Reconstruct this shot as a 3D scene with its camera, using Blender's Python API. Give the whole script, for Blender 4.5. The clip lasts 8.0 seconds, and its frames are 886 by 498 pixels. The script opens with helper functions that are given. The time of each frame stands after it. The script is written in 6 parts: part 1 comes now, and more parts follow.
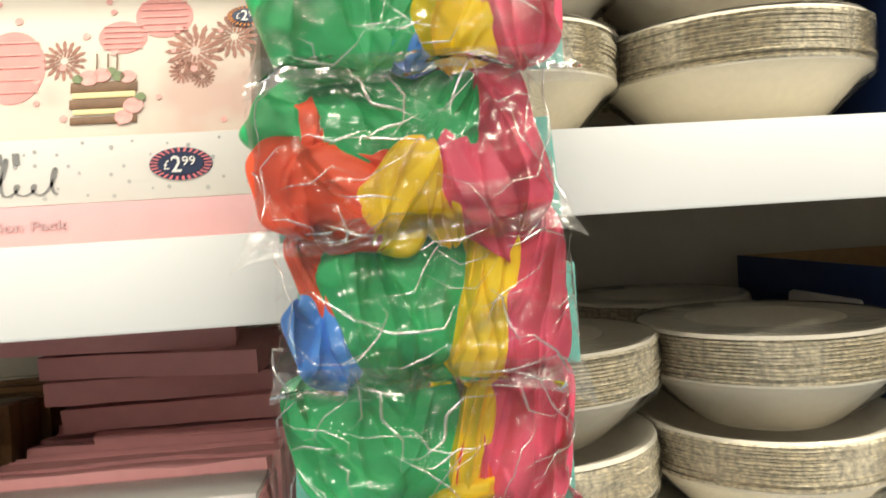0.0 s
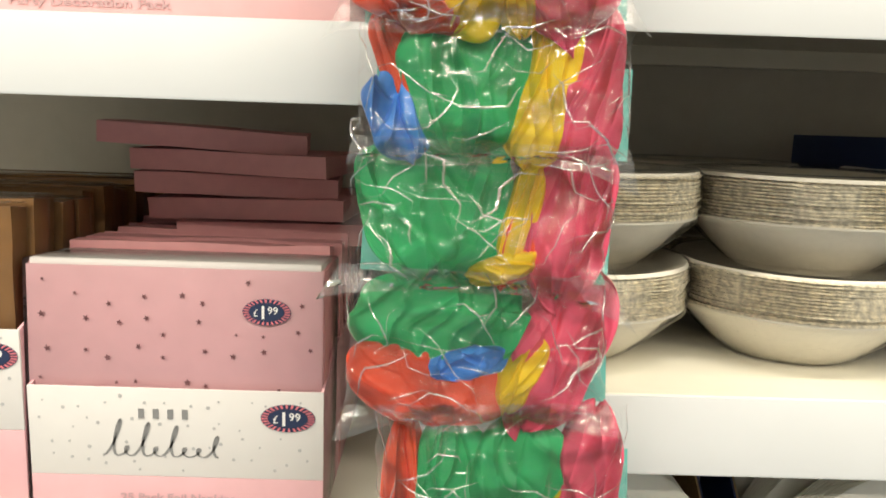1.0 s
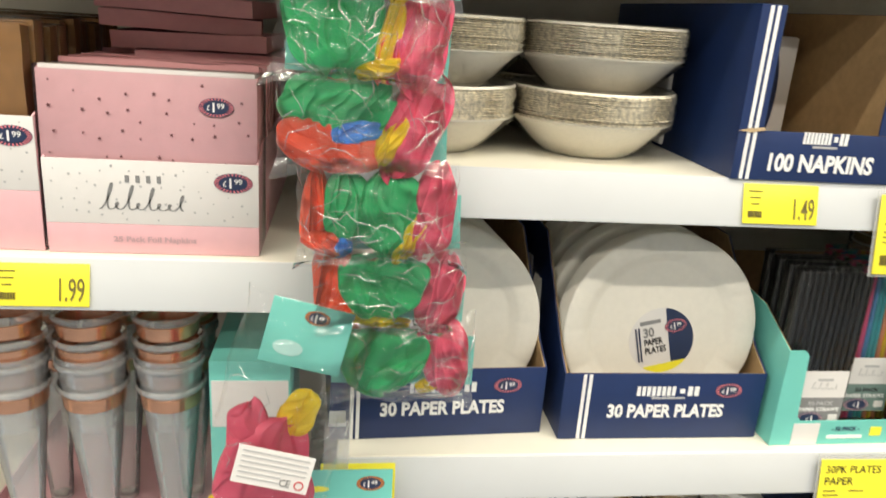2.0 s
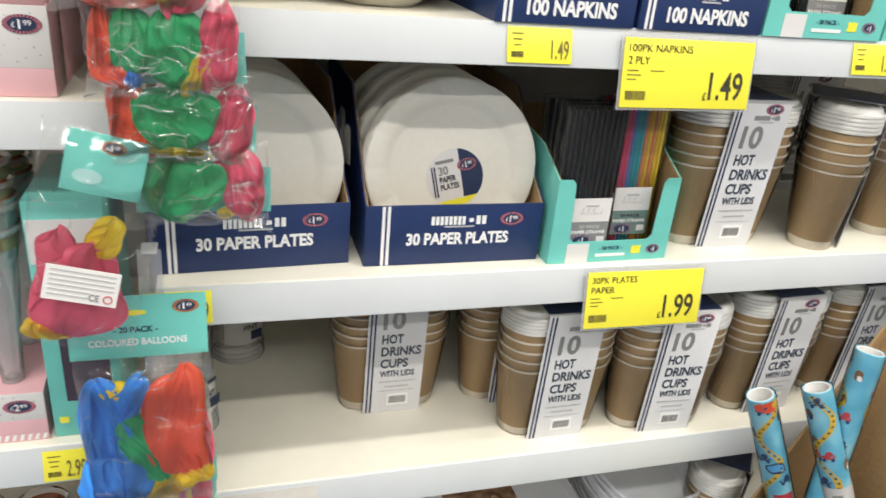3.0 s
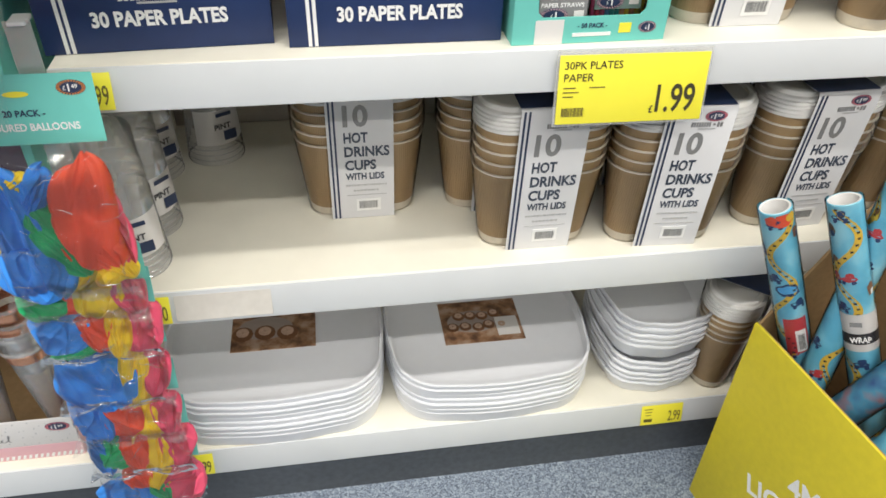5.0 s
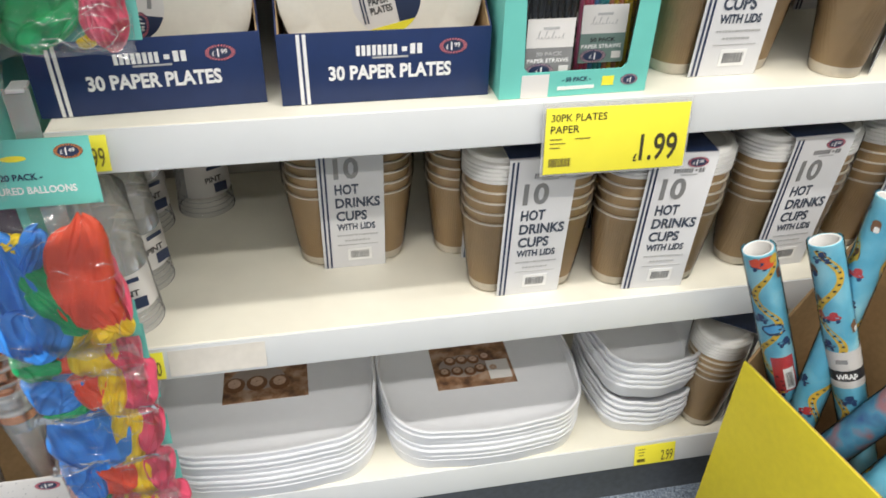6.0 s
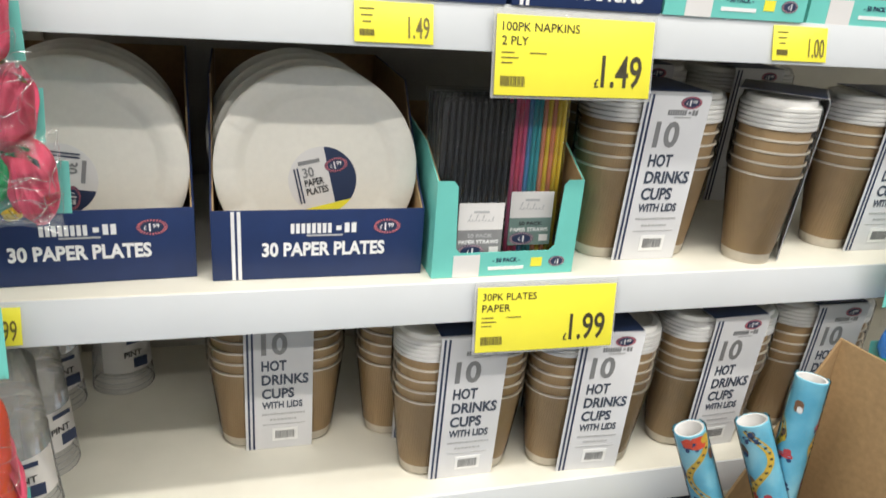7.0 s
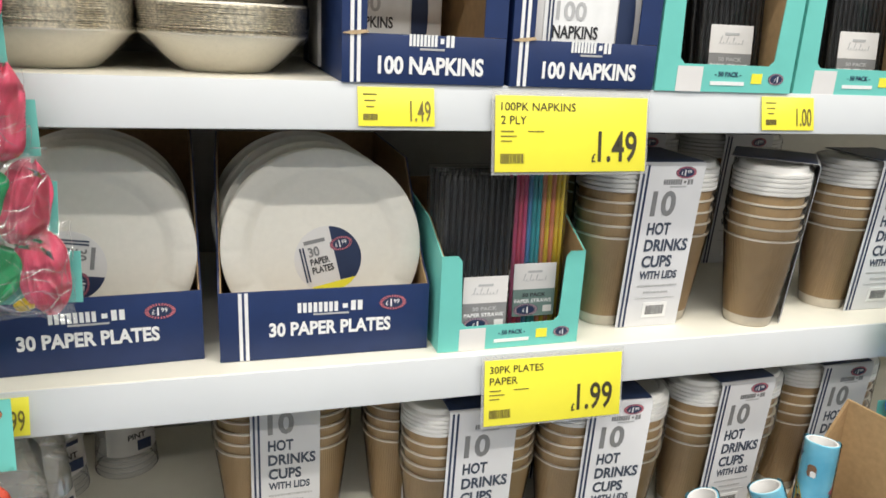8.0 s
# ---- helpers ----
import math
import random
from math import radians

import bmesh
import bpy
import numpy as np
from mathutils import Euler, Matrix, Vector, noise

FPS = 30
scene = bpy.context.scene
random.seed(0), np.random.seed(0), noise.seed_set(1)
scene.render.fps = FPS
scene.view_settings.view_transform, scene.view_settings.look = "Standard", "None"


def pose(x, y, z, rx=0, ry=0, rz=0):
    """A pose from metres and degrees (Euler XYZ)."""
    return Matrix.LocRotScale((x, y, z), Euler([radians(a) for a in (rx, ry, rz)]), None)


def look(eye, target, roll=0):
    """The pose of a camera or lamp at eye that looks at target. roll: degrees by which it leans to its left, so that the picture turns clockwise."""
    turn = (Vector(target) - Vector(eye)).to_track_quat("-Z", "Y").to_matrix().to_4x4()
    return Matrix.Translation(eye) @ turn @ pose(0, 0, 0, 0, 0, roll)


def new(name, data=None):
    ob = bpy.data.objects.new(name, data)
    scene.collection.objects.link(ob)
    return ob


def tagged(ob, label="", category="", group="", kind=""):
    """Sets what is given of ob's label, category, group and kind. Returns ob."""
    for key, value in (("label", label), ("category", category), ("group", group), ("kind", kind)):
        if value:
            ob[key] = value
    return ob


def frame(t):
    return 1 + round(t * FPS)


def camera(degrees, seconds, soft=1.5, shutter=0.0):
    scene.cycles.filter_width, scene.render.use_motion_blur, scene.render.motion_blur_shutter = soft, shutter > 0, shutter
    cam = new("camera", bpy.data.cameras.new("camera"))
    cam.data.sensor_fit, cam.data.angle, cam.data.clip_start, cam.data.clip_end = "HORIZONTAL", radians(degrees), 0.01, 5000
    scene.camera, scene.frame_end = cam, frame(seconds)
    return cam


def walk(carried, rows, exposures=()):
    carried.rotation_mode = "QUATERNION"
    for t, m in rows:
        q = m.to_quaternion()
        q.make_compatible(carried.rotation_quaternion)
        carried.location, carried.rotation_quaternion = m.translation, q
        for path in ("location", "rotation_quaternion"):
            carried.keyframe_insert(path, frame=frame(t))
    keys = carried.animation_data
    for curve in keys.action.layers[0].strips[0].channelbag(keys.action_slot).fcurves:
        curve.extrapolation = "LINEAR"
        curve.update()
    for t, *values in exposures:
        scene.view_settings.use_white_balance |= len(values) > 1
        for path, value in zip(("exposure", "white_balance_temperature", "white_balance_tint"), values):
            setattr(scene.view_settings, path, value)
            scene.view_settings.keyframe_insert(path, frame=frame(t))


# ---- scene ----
cam = camera(61.8, 8.0, soft=1.6, shutter=0.15)
PATH = [
    (0, (0.26, -0.375, 1.281), (0.422, 1.617, 1.21), -3.5),
    (0.5, (0.238, -0.388, 1.248), (0.334, 1.6, 1.05), 0.5),
    (1, (0.251, -0.417, 1.228), (0.278, 1.555, 0.895), 1.9),
    (1.5, (0.263, -0.511, 1.22), (0.443, 1.422, 0.737), 4.0),
    (1.7, (0.257, -0.564, 1.212), (0.477, 1.354, 0.69), 4.0),
    (2.8, (0.31, -0.773, 1.183), (0.807, 0.982, 0.362), 5.2),
    (3, (0.338, -0.772, 1.171), (0.902, 0.962, 0.349), 5.4),
    (3.5, (0.456, -0.746, 1.13), (1.102, 0.863, 0.133), 8.7),
    (4, (0.514, -0.722, 1.104), (1.027, 0.747, -0.153), 8.8),
    (4.5, (0.525, -0.724, 1.096), (0.906, 0.767, -0.181), 5.8),
    (4.7, (0.537, -0.729, 1.093), (0.855, 0.792, -0.166), 3.6),
    (5.8, (0.539, -0.735, 1.104), (0.783, 0.841, -0.104), 0.8),
    (6, (0.526, -0.731, 1.114), (0.852, 0.865, -0.046), 1.5),
    (6.5, (0.528, -0.728, 1.117), (0.948, 0.905, 0.042), 3.1),
    (7, (0.527, -0.724, 1.115), (1.061, 1.054, 0.372), 4.6),
    (7.5, (0.527, -0.728, 1.129), (1.055, 1.087, 0.476), 4.6),
    (8, (0.515, -0.725, 1.131), (1.066, 1.106, 0.546), 2.9),
]

EXPOSURES = [(0.0, 0.06, 7000, 10), (1.7, 0.07, 6900, 10), (2.8, -0.06, 6250, 13), (4.5, -0.10, 6200, 13), (8.0, -0.10, 6200, 13)]
walk(cam, [(t, look(eye, target, roll)) for t, eye, target, roll in PATH], EXPOSURES)

# ---- world, light, exposure ----
world = bpy.data.worlds.new("shop_world")
scene.world = world
world.use_nodes = True
world.node_tree.nodes["Background"].inputs[0].default_value = (0.8, 0.85, 0.9, 1)
world.node_tree.nodes["Background"].inputs[1].default_value = 0.02
LAMP_POWER = 102.0


def strip_lamp(y, z, length, power):
    lamp = bpy.data.lights.new("strip_lamp", "AREA")
    lamp.shape, lamp.size, lamp.size_y = "RECTANGLE", length, 0.09
    lamp.energy, lamp.color = power, (1.0, 0.95, 0.82)
    ob = new("strip_lamp", lamp)
    ob.matrix_world = pose(0.6, y, z)
    return ob


LAMP_ROWS = (-0.72, -1.80, -3.10)
for row_y in LAMP_ROWS:
    strip_lamp(row_y, 2.95, 7.0, LAMP_POWER)

# ---- materials ----
MATS = {}


def material(name, colour, rough=0.5, metal=0.0, grain=0.05, scale=60.0, bump=0.0, bump_scale=200.0, spec=0.5, stain=0.04, coat=0.0):
    """Base colour varied at two scales, with a fine relief."""
    if name in MATS:
        return MATS[name]
    m = bpy.data.materials.new(name)
    m.use_nodes = True
    nt = m.node_tree
    b = nt.nodes["Principled BSDF"]
    b.inputs["Roughness"].default_value = rough
    b.inputs["Metallic"].default_value = metal
    b.inputs["Specular IOR Level"].default_value = spec
    b.inputs["Coat Weight"].default_value = coat
    tc = nt.nodes.new("ShaderNodeTexCoord")
    fine = nt.nodes.new("ShaderNodeTexNoise")
    fine.inputs["Scale"].default_value, fine.inputs["Detail"].default_value = scale, 5
    wide = nt.nodes.new("ShaderNodeTexNoise")
    wide.inputs["Scale"].default_value, wide.inputs["Detail"].default_value = 4.0, 3
    nt.links.new(tc.outputs["Object"], fine.inputs["Vector"])
    nt.links.new(tc.outputs["Object"], wide.inputs["Vector"])
    prev = None
    for tex, amount in ((fine, grain), (wide, stain)):
        mr = nt.nodes.new("ShaderNodeMapRange")
        mr.inputs["From Min"].default_value, mr.inputs["From Max"].default_value = 0.3, 0.7
        mr.inputs["To Min"].default_value, mr.inputs["To Max"].default_value = 1 - amount, 1 + amount
        nt.links.new(tex.outputs["Fac"], mr.inputs["Value"])
        mix = nt.nodes.new("ShaderNodeMix")
        mix.data_type, mix.blend_type = "RGBA", "MULTIPLY"
        mix.inputs["Factor"].default_value = 1.0
        if prev is None:
            mix.inputs["A"].default_value = (*colour, 1)
        else:
            nt.links.new(prev, mix.inputs["A"])
        nt.links.new(mr.outputs["Result"], mix.inputs["B"])
        prev = mix.outputs["Result"]
    nt.links.new(prev, b.inputs["Base Color"])
    if bump:
        bn = nt.nodes.new("ShaderNodeTexNoise")
        bn.inputs["Scale"].default_value, bn.inputs["Detail"].default_value = bump_scale, 4
        nt.links.new(tc.outputs["Object"], bn.inputs["Vector"])
        bp = nt.nodes.new("ShaderNodeBump")
        bp.inputs["Strength"].default_value, bp.inputs["Distance"].default_value = bump, 0.002
        nt.links.new(bn.outputs["Fac"], bp.inputs["Height"])
        nt.links.new(bp.outputs["Normal"], b.inputs["Normal"])
    MATS[name] = m
    return m


def film_material(name, gloss=0.16, rough=0.12, tint=(1, 1, 1), ior=1.5, scale=26.0, strength=0.6, haze=0.03, crease=0.004, stretch=1.0):
    """Thin clear plastic film: see-through, with creased highlights and a trace of haze."""
    if name in MATS:
        return MATS[name]
    m = bpy.data.materials.new(name)
    m.use_nodes = True
    nt = m.node_tree
    nt.nodes.remove(nt.nodes["Principled BSDF"])
    out = nt.nodes["Material Output"]
    clear = nt.nodes.new("ShaderNodeBsdfTransparent")
    clear.inputs[0].default_value = (*tint, 1)
    shine = nt.nodes.new("ShaderNodeBsdfGlossy")
    shine.inputs["Roughness"].default_value = rough
    milk = nt.nodes.new("ShaderNodeBsdfDiffuse")
    milk.inputs[0].default_value = (0.85, 0.85, 0.85, 1)
    tc = nt.nodes.new("ShaderNodeTexCoord")
    flow = nt.nodes.new("ShaderNodeMapping")
    flow.inputs["Rotation"].default_value = (0, radians(14), 0)
    flow.inputs["Scale"].default_value = (stretch, 1, 1)
    nt.links.new(tc.outputs["Object"], flow.inputs["Vector"])
    height = None
    for k, (sc, half, amount) in enumerate(((scale, 0.030, 1.0), (scale * 2.2, 0.045, 0.55))):
        # thin winding creases along the mid-level of a noise
        ns = nt.nodes.new("ShaderNodeTexNoise")
        ns.noise_dimensions = "4D"
        ns.inputs["W"].default_value = 3.7 * k + scale
        ns.inputs["Scale"].default_value, ns.inputs["Detail"].default_value, ns.inputs["Roughness"].default_value = sc, 2.5, 0.45
        nt.links.new(flow.outputs["Vector"], ns.inputs["Vector"])
        off = nt.nodes.new("ShaderNodeMath")
        off.operation = "SUBTRACT"
        off.inputs[1].default_value = 0.5
        nt.links.new(ns.outputs["Fac"], off.inputs[0])
        mag = nt.nodes.new("ShaderNodeMath")
        mag.operation = "ABSOLUTE"
        nt.links.new(off.outputs[0], mag.inputs[0])
        line = nt.nodes.new("ShaderNodeMapRange")
        line.interpolation_type = "SMOOTHSTEP"
        line.inputs["From Min"].default_value, line.inputs["From Max"].default_value = 0.0, half
        line.inputs["To Min"].default_value, line.inputs["To Max"].default_value = amount, 0.0
        nt.links.new(mag.outputs[0], line.inputs["Value"])
        total = nt.nodes.new("ShaderNodeMath")
        total.operation = "MULTIPLY_ADD"
        total.inputs[1].default_value = 0.9
        nt.links.new(ns.outputs["Fac"], total.inputs[0])
        nt.links.new(line.outputs["Result"], total.inputs[2])
        if height is None:
            height = total.outputs[0]
        else:
            add = nt.nodes.new("ShaderNodeMath")
            nt.links.new(height, add.inputs[0])
            nt.links.new(total.outputs[0], add.inputs[1])
            height = add.outputs[0]
    bp = nt.nodes.new("ShaderNodeBump")
    bp.inputs["Strength"].default_value, bp.inputs["Distance"].default_value = strength, crease
    nt.links.new(height, bp.inputs["Height"])
    nt.links.new(bp.outputs["Normal"], shine.inputs["Normal"])
    fr = nt.nodes.new("ShaderNodeFresnel")
    fr.inputs["IOR"].default_value = ior
    mul = nt.nodes.new("ShaderNodeMath")
    mul.operation, mul.use_clamp = "MULTIPLY_ADD", True
    mul.inputs[1].default_value, mul.inputs[2].default_value = 1.0, gloss
    nt.links.new(fr.outputs[0], mul.inputs[0])
    m1 = nt.nodes.new("ShaderNodeMixShader")
    m1.inputs[0].default_value = haze
    nt.links.new(clear.outputs[0], m1.inputs[1])
    nt.links.new(milk.outputs[0], m1.inputs[2])
    m2 = nt.nodes.new("ShaderNodeMixShader")
    nt.links.new(mul.outputs[0], m2.inputs[0])
    nt.links.new(m1.outputs[0], m2.inputs[1])
    nt.links.new(shine.outputs[0], m2.inputs[2])
    nt.links.new(m2.outputs[0], out.inputs["Surface"])
    MATS[name] = m
    return m


SHELF = material("shelf_enamel", (0.80, 0.77, 0.67), 0.38, grain=0.02, scale=25, stain=0.04, bump=0.04, bump_scale=300)
STRIP = material("ticket_strip", (0.65, 0.67, 0.69), 0.32, grain=0.015, scale=18, stain=0.03)
BACK = material("back_panel", (0.52, 0.50, 0.45), 0.55, grain=0.03, stain=0.08, bump=0.05)
PLINTH = material("plinth_grey", (0.075, 0.085, 0.10), 0.6, grain=0.15, scale=90, stain=0.15)
CEIL = material("ceiling_white", (0.75, 0.75, 0.73), 0.9, grain=0.04, scale=15)
WALLM = material("wall_paint", (0.60, 0.59, 0.57), 0.8, grain=0.04, scale=15)
NAVY = material("navy_card", (0.009, 0.027, 0.108), 0.48, grain=0.08, scale=40, stain=0.1, bump=0.03)
TEAL = material("teal_card", (0.16, 0.56, 0.50), 0.45, grain=0.03, scale=40, stain=0.06, bump=0.03)
PINK = material("pink_card", (0.72, 0.42, 0.46), 0.5, grain=0.03, scale=50, stain=0.05, bump=0.03)
PINKPACK = material("pink_napkin", (0.70, 0.33, 0.345), 0.55, grain=0.05, scale=70, stain=0.08, bump=0.15, bump_scale=60)
PINKFACE = material("pink_print_face", (0.76, 0.45, 0.49), 0.45, grain=0.03, scale=60, stain=0.05, bump=0.08, bump_scale=60)
WHITECARD = material("white_card", (0.71, 0.69, 0.68), 0.45, grain=0.015, scale=50, stain=0.03)
BANDCARD = material("band_card", (0.66, 0.66, 0.68), 0.45, grain=0.015, scale=50, stain=0.03)
KRAFT = material("kraft_board", (0.36, 0.235, 0.115), 0.75, grain=0.10, scale=120, stain=0.10, bump=0.1)
KRAFTEDGE = material("kraft_edge", (0.48, 0.35, 0.21), 0.8, grain=0.15, scale=200, stain=0.05)
PLATE = material("plate_paper", (0.78, 0.75, 0.68), 0.5, grain=0.02, scale=150, stain=0.03, bump=0.05, bump_scale=400)
BOWL = material("bowl_paper", (0.80, 0.755, 0.66), 0.6, grain=0.03, scale=180, stain=0.04, bump=0.12, bump_scale=350)
BOWLEDGE = material("bowl_rim_edge", (0.70, 0.635, 0.50), 0.55, grain=0.42, scale=260, stain=0.2, bump=0.9, bump_scale=420)
TRAYM = material("white_melamine", (0.74, 0.755, 0.80), 0.30, grain=0.01, stain=0.02)
LID = material("lid_white", (0.82, 0.81, 0.79), 0.35, grain=0.02, stain=0.02)
CUPRIM = material("cup_rim", (0.80, 0.73, 0.62), 0.5, grain=0.05, scale=150)
BLACKP = material("black_print", (0.025, 0.025, 0.03), 0.5)
GREYP = material("grey_print", (0.23, 0.23, 0.235), 0.5)
PALEP = material("pale_grey_print", (0.45, 0.45, 0.46), 0.5)
NAVYP = material("navy_print", (0.018, 0.032, 0.085), 0.45)
WHITEP = material("white_print", (0.82, 0.82, 0.82), 0.45)
RAYRED = material("ray_print", (0.72, 0.20, 0.23), 0.45)
INKBLACK = material("price_ink", (0.045, 0.04, 0.02), 0.5)
INK = material("ink_on_yellow", (0.16, 0.13, 0.03), 0.5)
REDP = material("red_print", (0.55, 0.05, 0.06), 0.45)
ORANGEP = material("orange_print", (0.80, 0.28, 0.04), 0.45)
PINKP = material("pink_print", (0.50, 0.33, 0.36), 0.5)
FOIL = material("foil_print", (0.26, 0.12, 0.13), 0.3, metal=0.6)
YELLOW = material("price_card", (0.86, 0.78, 0.05), 0.38, grain=0.01, stain=0.03)
YELLOWBOARD = material("yellow_board", (0.68, 0.57, 0.02), 0.6, grain=0.04, scale=80, stain=0.06, bump=0.08)
BLACKPACK = material("black_straws", (0.012, 0.012, 0.014), 0.3, grain=0.2, stain=0.2, bump=0.1)
COPPER = material("copper_band", (0.72, 0.36, 0.22), 0.25, metal=0.9, grain=0.08, stain=0.1)
BROWNPACK = material("copper_napkin", (0.38, 0.20, 0.08), 0.35, metal=0.4, grain=0.2, scale=40, stain=0.2, bump=0.2, bump_scale=70)
TUBE = material("tube_paper", (0.74, 0.73, 0.72), 0.6, grain=0.04)
LATEX = {
    "green": material("latex_green", (0.018, 0.45, 0.155), 0.46, grain=0.05, scale=80, stain=0.08, bump=0.10, bump_scale=70, spec=0.35),
    "red": material("latex_red", (0.88, 0.10, 0.04), 0.46, grain=0.05, scale=80, stain=0.08, bump=0.10, bump_scale=70, spec=0.35),
    "yellow": material("latex_yellow", (0.95, 0.68, 0.015), 0.46, grain=0.04, scale=80, stain=0.06, bump=0.10, bump_scale=70, spec=0.35),
    "blue": material("latex_blue", (0.05, 0.28, 0.85), 0.46, grain=0.05, scale=80, stain=0.08, bump=0.10, bump_scale=70, spec=0.35),
    "pink": material("latex_pink", (0.78, 0.095, 0.18), 0.46, grain=0.05, scale=80, stain=0.08, bump=0.10, bump_scale=70, spec=0.35),
}
FILM = film_material("bag_film", gloss=0.02, rough=0.05, haze=0.008, strength=1.0, ior=1.45, crease=0.0016, scale=20, stretch=0.5)
CREASE = film_material("film_crease", gloss=0.50, rough=0.15, haze=0.05, strength=0.0, ior=1.45, crease=0.001, scale=20)
HEM = film_material("bag_hem", gloss=0.09, rough=0.09, haze=0.07, strength=1.0, ior=1.45, crease=0.002, scale=26)
WRAP = film_material("wrap_film", gloss=0.0, rough=0.14, haze=0.008, scale=22, strength=0.8, ior=1.25, crease=0.0007)
CLEAR = film_material("clear_plastic", gloss=0.04, rough=0.10, haze=0.28, scale=12, strength=0.3, ior=1.35, crease=0.0008)


def kraft_cup_material():
    """Ripple-wall kraft paper: fine vertical flutes."""
    m = material("kraft_cup", (0.41, 0.275, 0.135), 0.6, grain=0.06, scale=60, stain=0.08)
    nt = m.node_tree
    tc = nt.nodes.new("ShaderNodeTexCoord")
    wv = nt.nodes.new("ShaderNodeTexWave")
    wv.bands_direction = "X"
    wv.inputs["Scale"].default_value = 110.0
    wv.inputs["Distortion"].default_value = 0.3
    nt.links.new(tc.outputs["Object"], wv.inputs["Vector"])
    bp = nt.nodes.new("ShaderNodeBump")
    bp.inputs["Strength"].default_value, bp.inputs["Distance"].default_value = 0.35, 0.001
    nt.links.new(wv.outputs["Fac"], bp.inputs["Height"])
    nt.links.new(bp.outputs["Normal"], nt.nodes["Principled BSDF"].inputs["Normal"])
    return m


CUP = kraft_cup_material()


def carpet_material():
    """Blue-grey flecked vinyl."""
    m = material("floor_vinyl", (0.20, 0.245, 0.31), 0.55, grain=0.0, stain=0.08)
    nt = m.node_tree
    b = nt.nodes["Principled BSDF"]
    tc = nt.nodes.new("ShaderNodeTexCoord")
    vo = nt.nodes.new("ShaderNodeTexVoronoi")
    vo.inputs["Scale"].default_value = 420
    nt.links.new(tc.outputs["Object"], vo.inputs["Vector"])
    ramp = nt.nodes.new("ShaderNodeValToRGB")
    e = ramp.color_ramp.elements
    e[0].position, e[0].color = 0.05, (0.10, 0.125, 0.17, 1)
    e[1].position, e[1].color = 0.95, (0.36, 0.42, 0.50, 1)
    mid = ramp.color_ramp.elements.new(0.5)
    mid.color = (0.20, 0.245, 0.32, 1)
    sep = nt.nodes.new("ShaderNodeSeparateColor")
    nt.links.new(vo.outputs["Color"], sep.inputs[0])
    nt.links.new(sep.outputs[0], ramp.inputs[0])
    nt.links.new(ramp.outputs[0], b.inputs["Base Color"])
    return m


CARPET = carpet_material()


def picture_material(name, stops, scale=9.0, seed=0.0):
    """A printed photograph, read only as soft patches of its colours."""
    m = material(name, (0.8, 0.7, 0.65), 0.4)
    nt = m.node_tree
    b = nt.nodes["Principled BSDF"]
    tc = nt.nodes.new("ShaderNodeTexCoord")
    mp = nt.nodes.new("ShaderNodeMapping")
    mp.inputs["Location"].default_value = (seed, seed * 0.7, seed * 1.3)
    ns = nt.nodes.new("ShaderNodeTexNoise")
    ns.inputs["Scale"].default_value, ns.inputs["Detail"].default_value = scale, 3
    ramp = nt.nodes.new("ShaderNodeValToRGB")
    ramp.color_ramp.elements.remove(ramp.color_ramp.elements[0])
    for i, (at, c) in enumerate(stops):
        e = ramp.color_ramp.elements[0] if i == 0 else ramp.color_ramp.elements.new(at)
        e.position, e.color = at, (*c, 1)
    nt.links.new(tc.outputs["Object"], mp.inputs[0])
    nt.links.new(mp.outputs[0], ns.inputs["Vector"])
    nt.links.new(ns.outputs["Fac"], ramp.inputs[0])
    nt.links.new(ramp.outputs[0], b.inputs["Base Color"])
    return m


FOODPIC = picture_material("tray_photo", ((0.35, (0.10, 0.05, 0.03)), (0.5, (0.28, 0.15, 0.08)), (0.65, (0.42, 0.30, 0.22))), 45)
PARTYPIC = picture_material("party_photo", ((0.40, (0.74, 0.52, 0.46)), (0.52, (0.76, 0.68, 0.60)), (0.75, (0.76, 0.70, 0.63))), 14, 3.1)
ROLLBLUE = picture_material("wrap_paper_blue", ((0.38, (0.11, 0.43, 0.62)), (0.52, (0.18, 0.54, 0.72)), (0.66, (0.34, 0.68, 0.80))), 18, 1.7)
ROLLDARK = picture_material("wrap_paper_mixed", ((0.35, (0.05, 0.12, 0.34)), (0.5, (0.10, 0.36, 0.56)), (0.62, (0.45, 0.22, 0.25))), 22, 5.2)


# ---- mesh helpers ----
def thing(name, m, label, category, group="", kind=""):
    ob = new(name)
    ob.empty_display_size = 0.02
    ob.matrix_world = m
    return tagged(ob, label, category, group, kind)


def finish(name, bm, mat, smooth=True):
    me = bpy.data.meshes.new(name)
    bmesh.ops.recalc_face_normals(bm, faces=bm.faces[:])
    bm.to_mesh(me)
    bm.free()
    for i in (mat if isinstance(mat, (list, tuple)) else [mat]):
        me.materials.append(i)
    if smooth:
        me.polygons.foreach_set("use_smooth", [True] * len(me.polygons))
        me.set_sharp_from_angle(angle=radians(38))
    return me


def part(name, bm, mat, parent, label="", m=None):
    """One mesh object under a thing or a part; bm may be a finished mesh."""
    me = finish(name, bm, mat) if isinstance(bm, bmesh.types.BMesh) else bm
    ob = new(name, me)
    ob.parent = parent
    if m is not None:
        ob.matrix_basis = m
    if label:
        ob["label"] = label
    return ob


def solid(name, bm, mat, label, category, group="", kind="", m=None):
    ob = new(name, finish(name, bm, mat))
    if m is not None:
        ob.matrix_world = m
    return tagged(ob, label, category, group, kind)


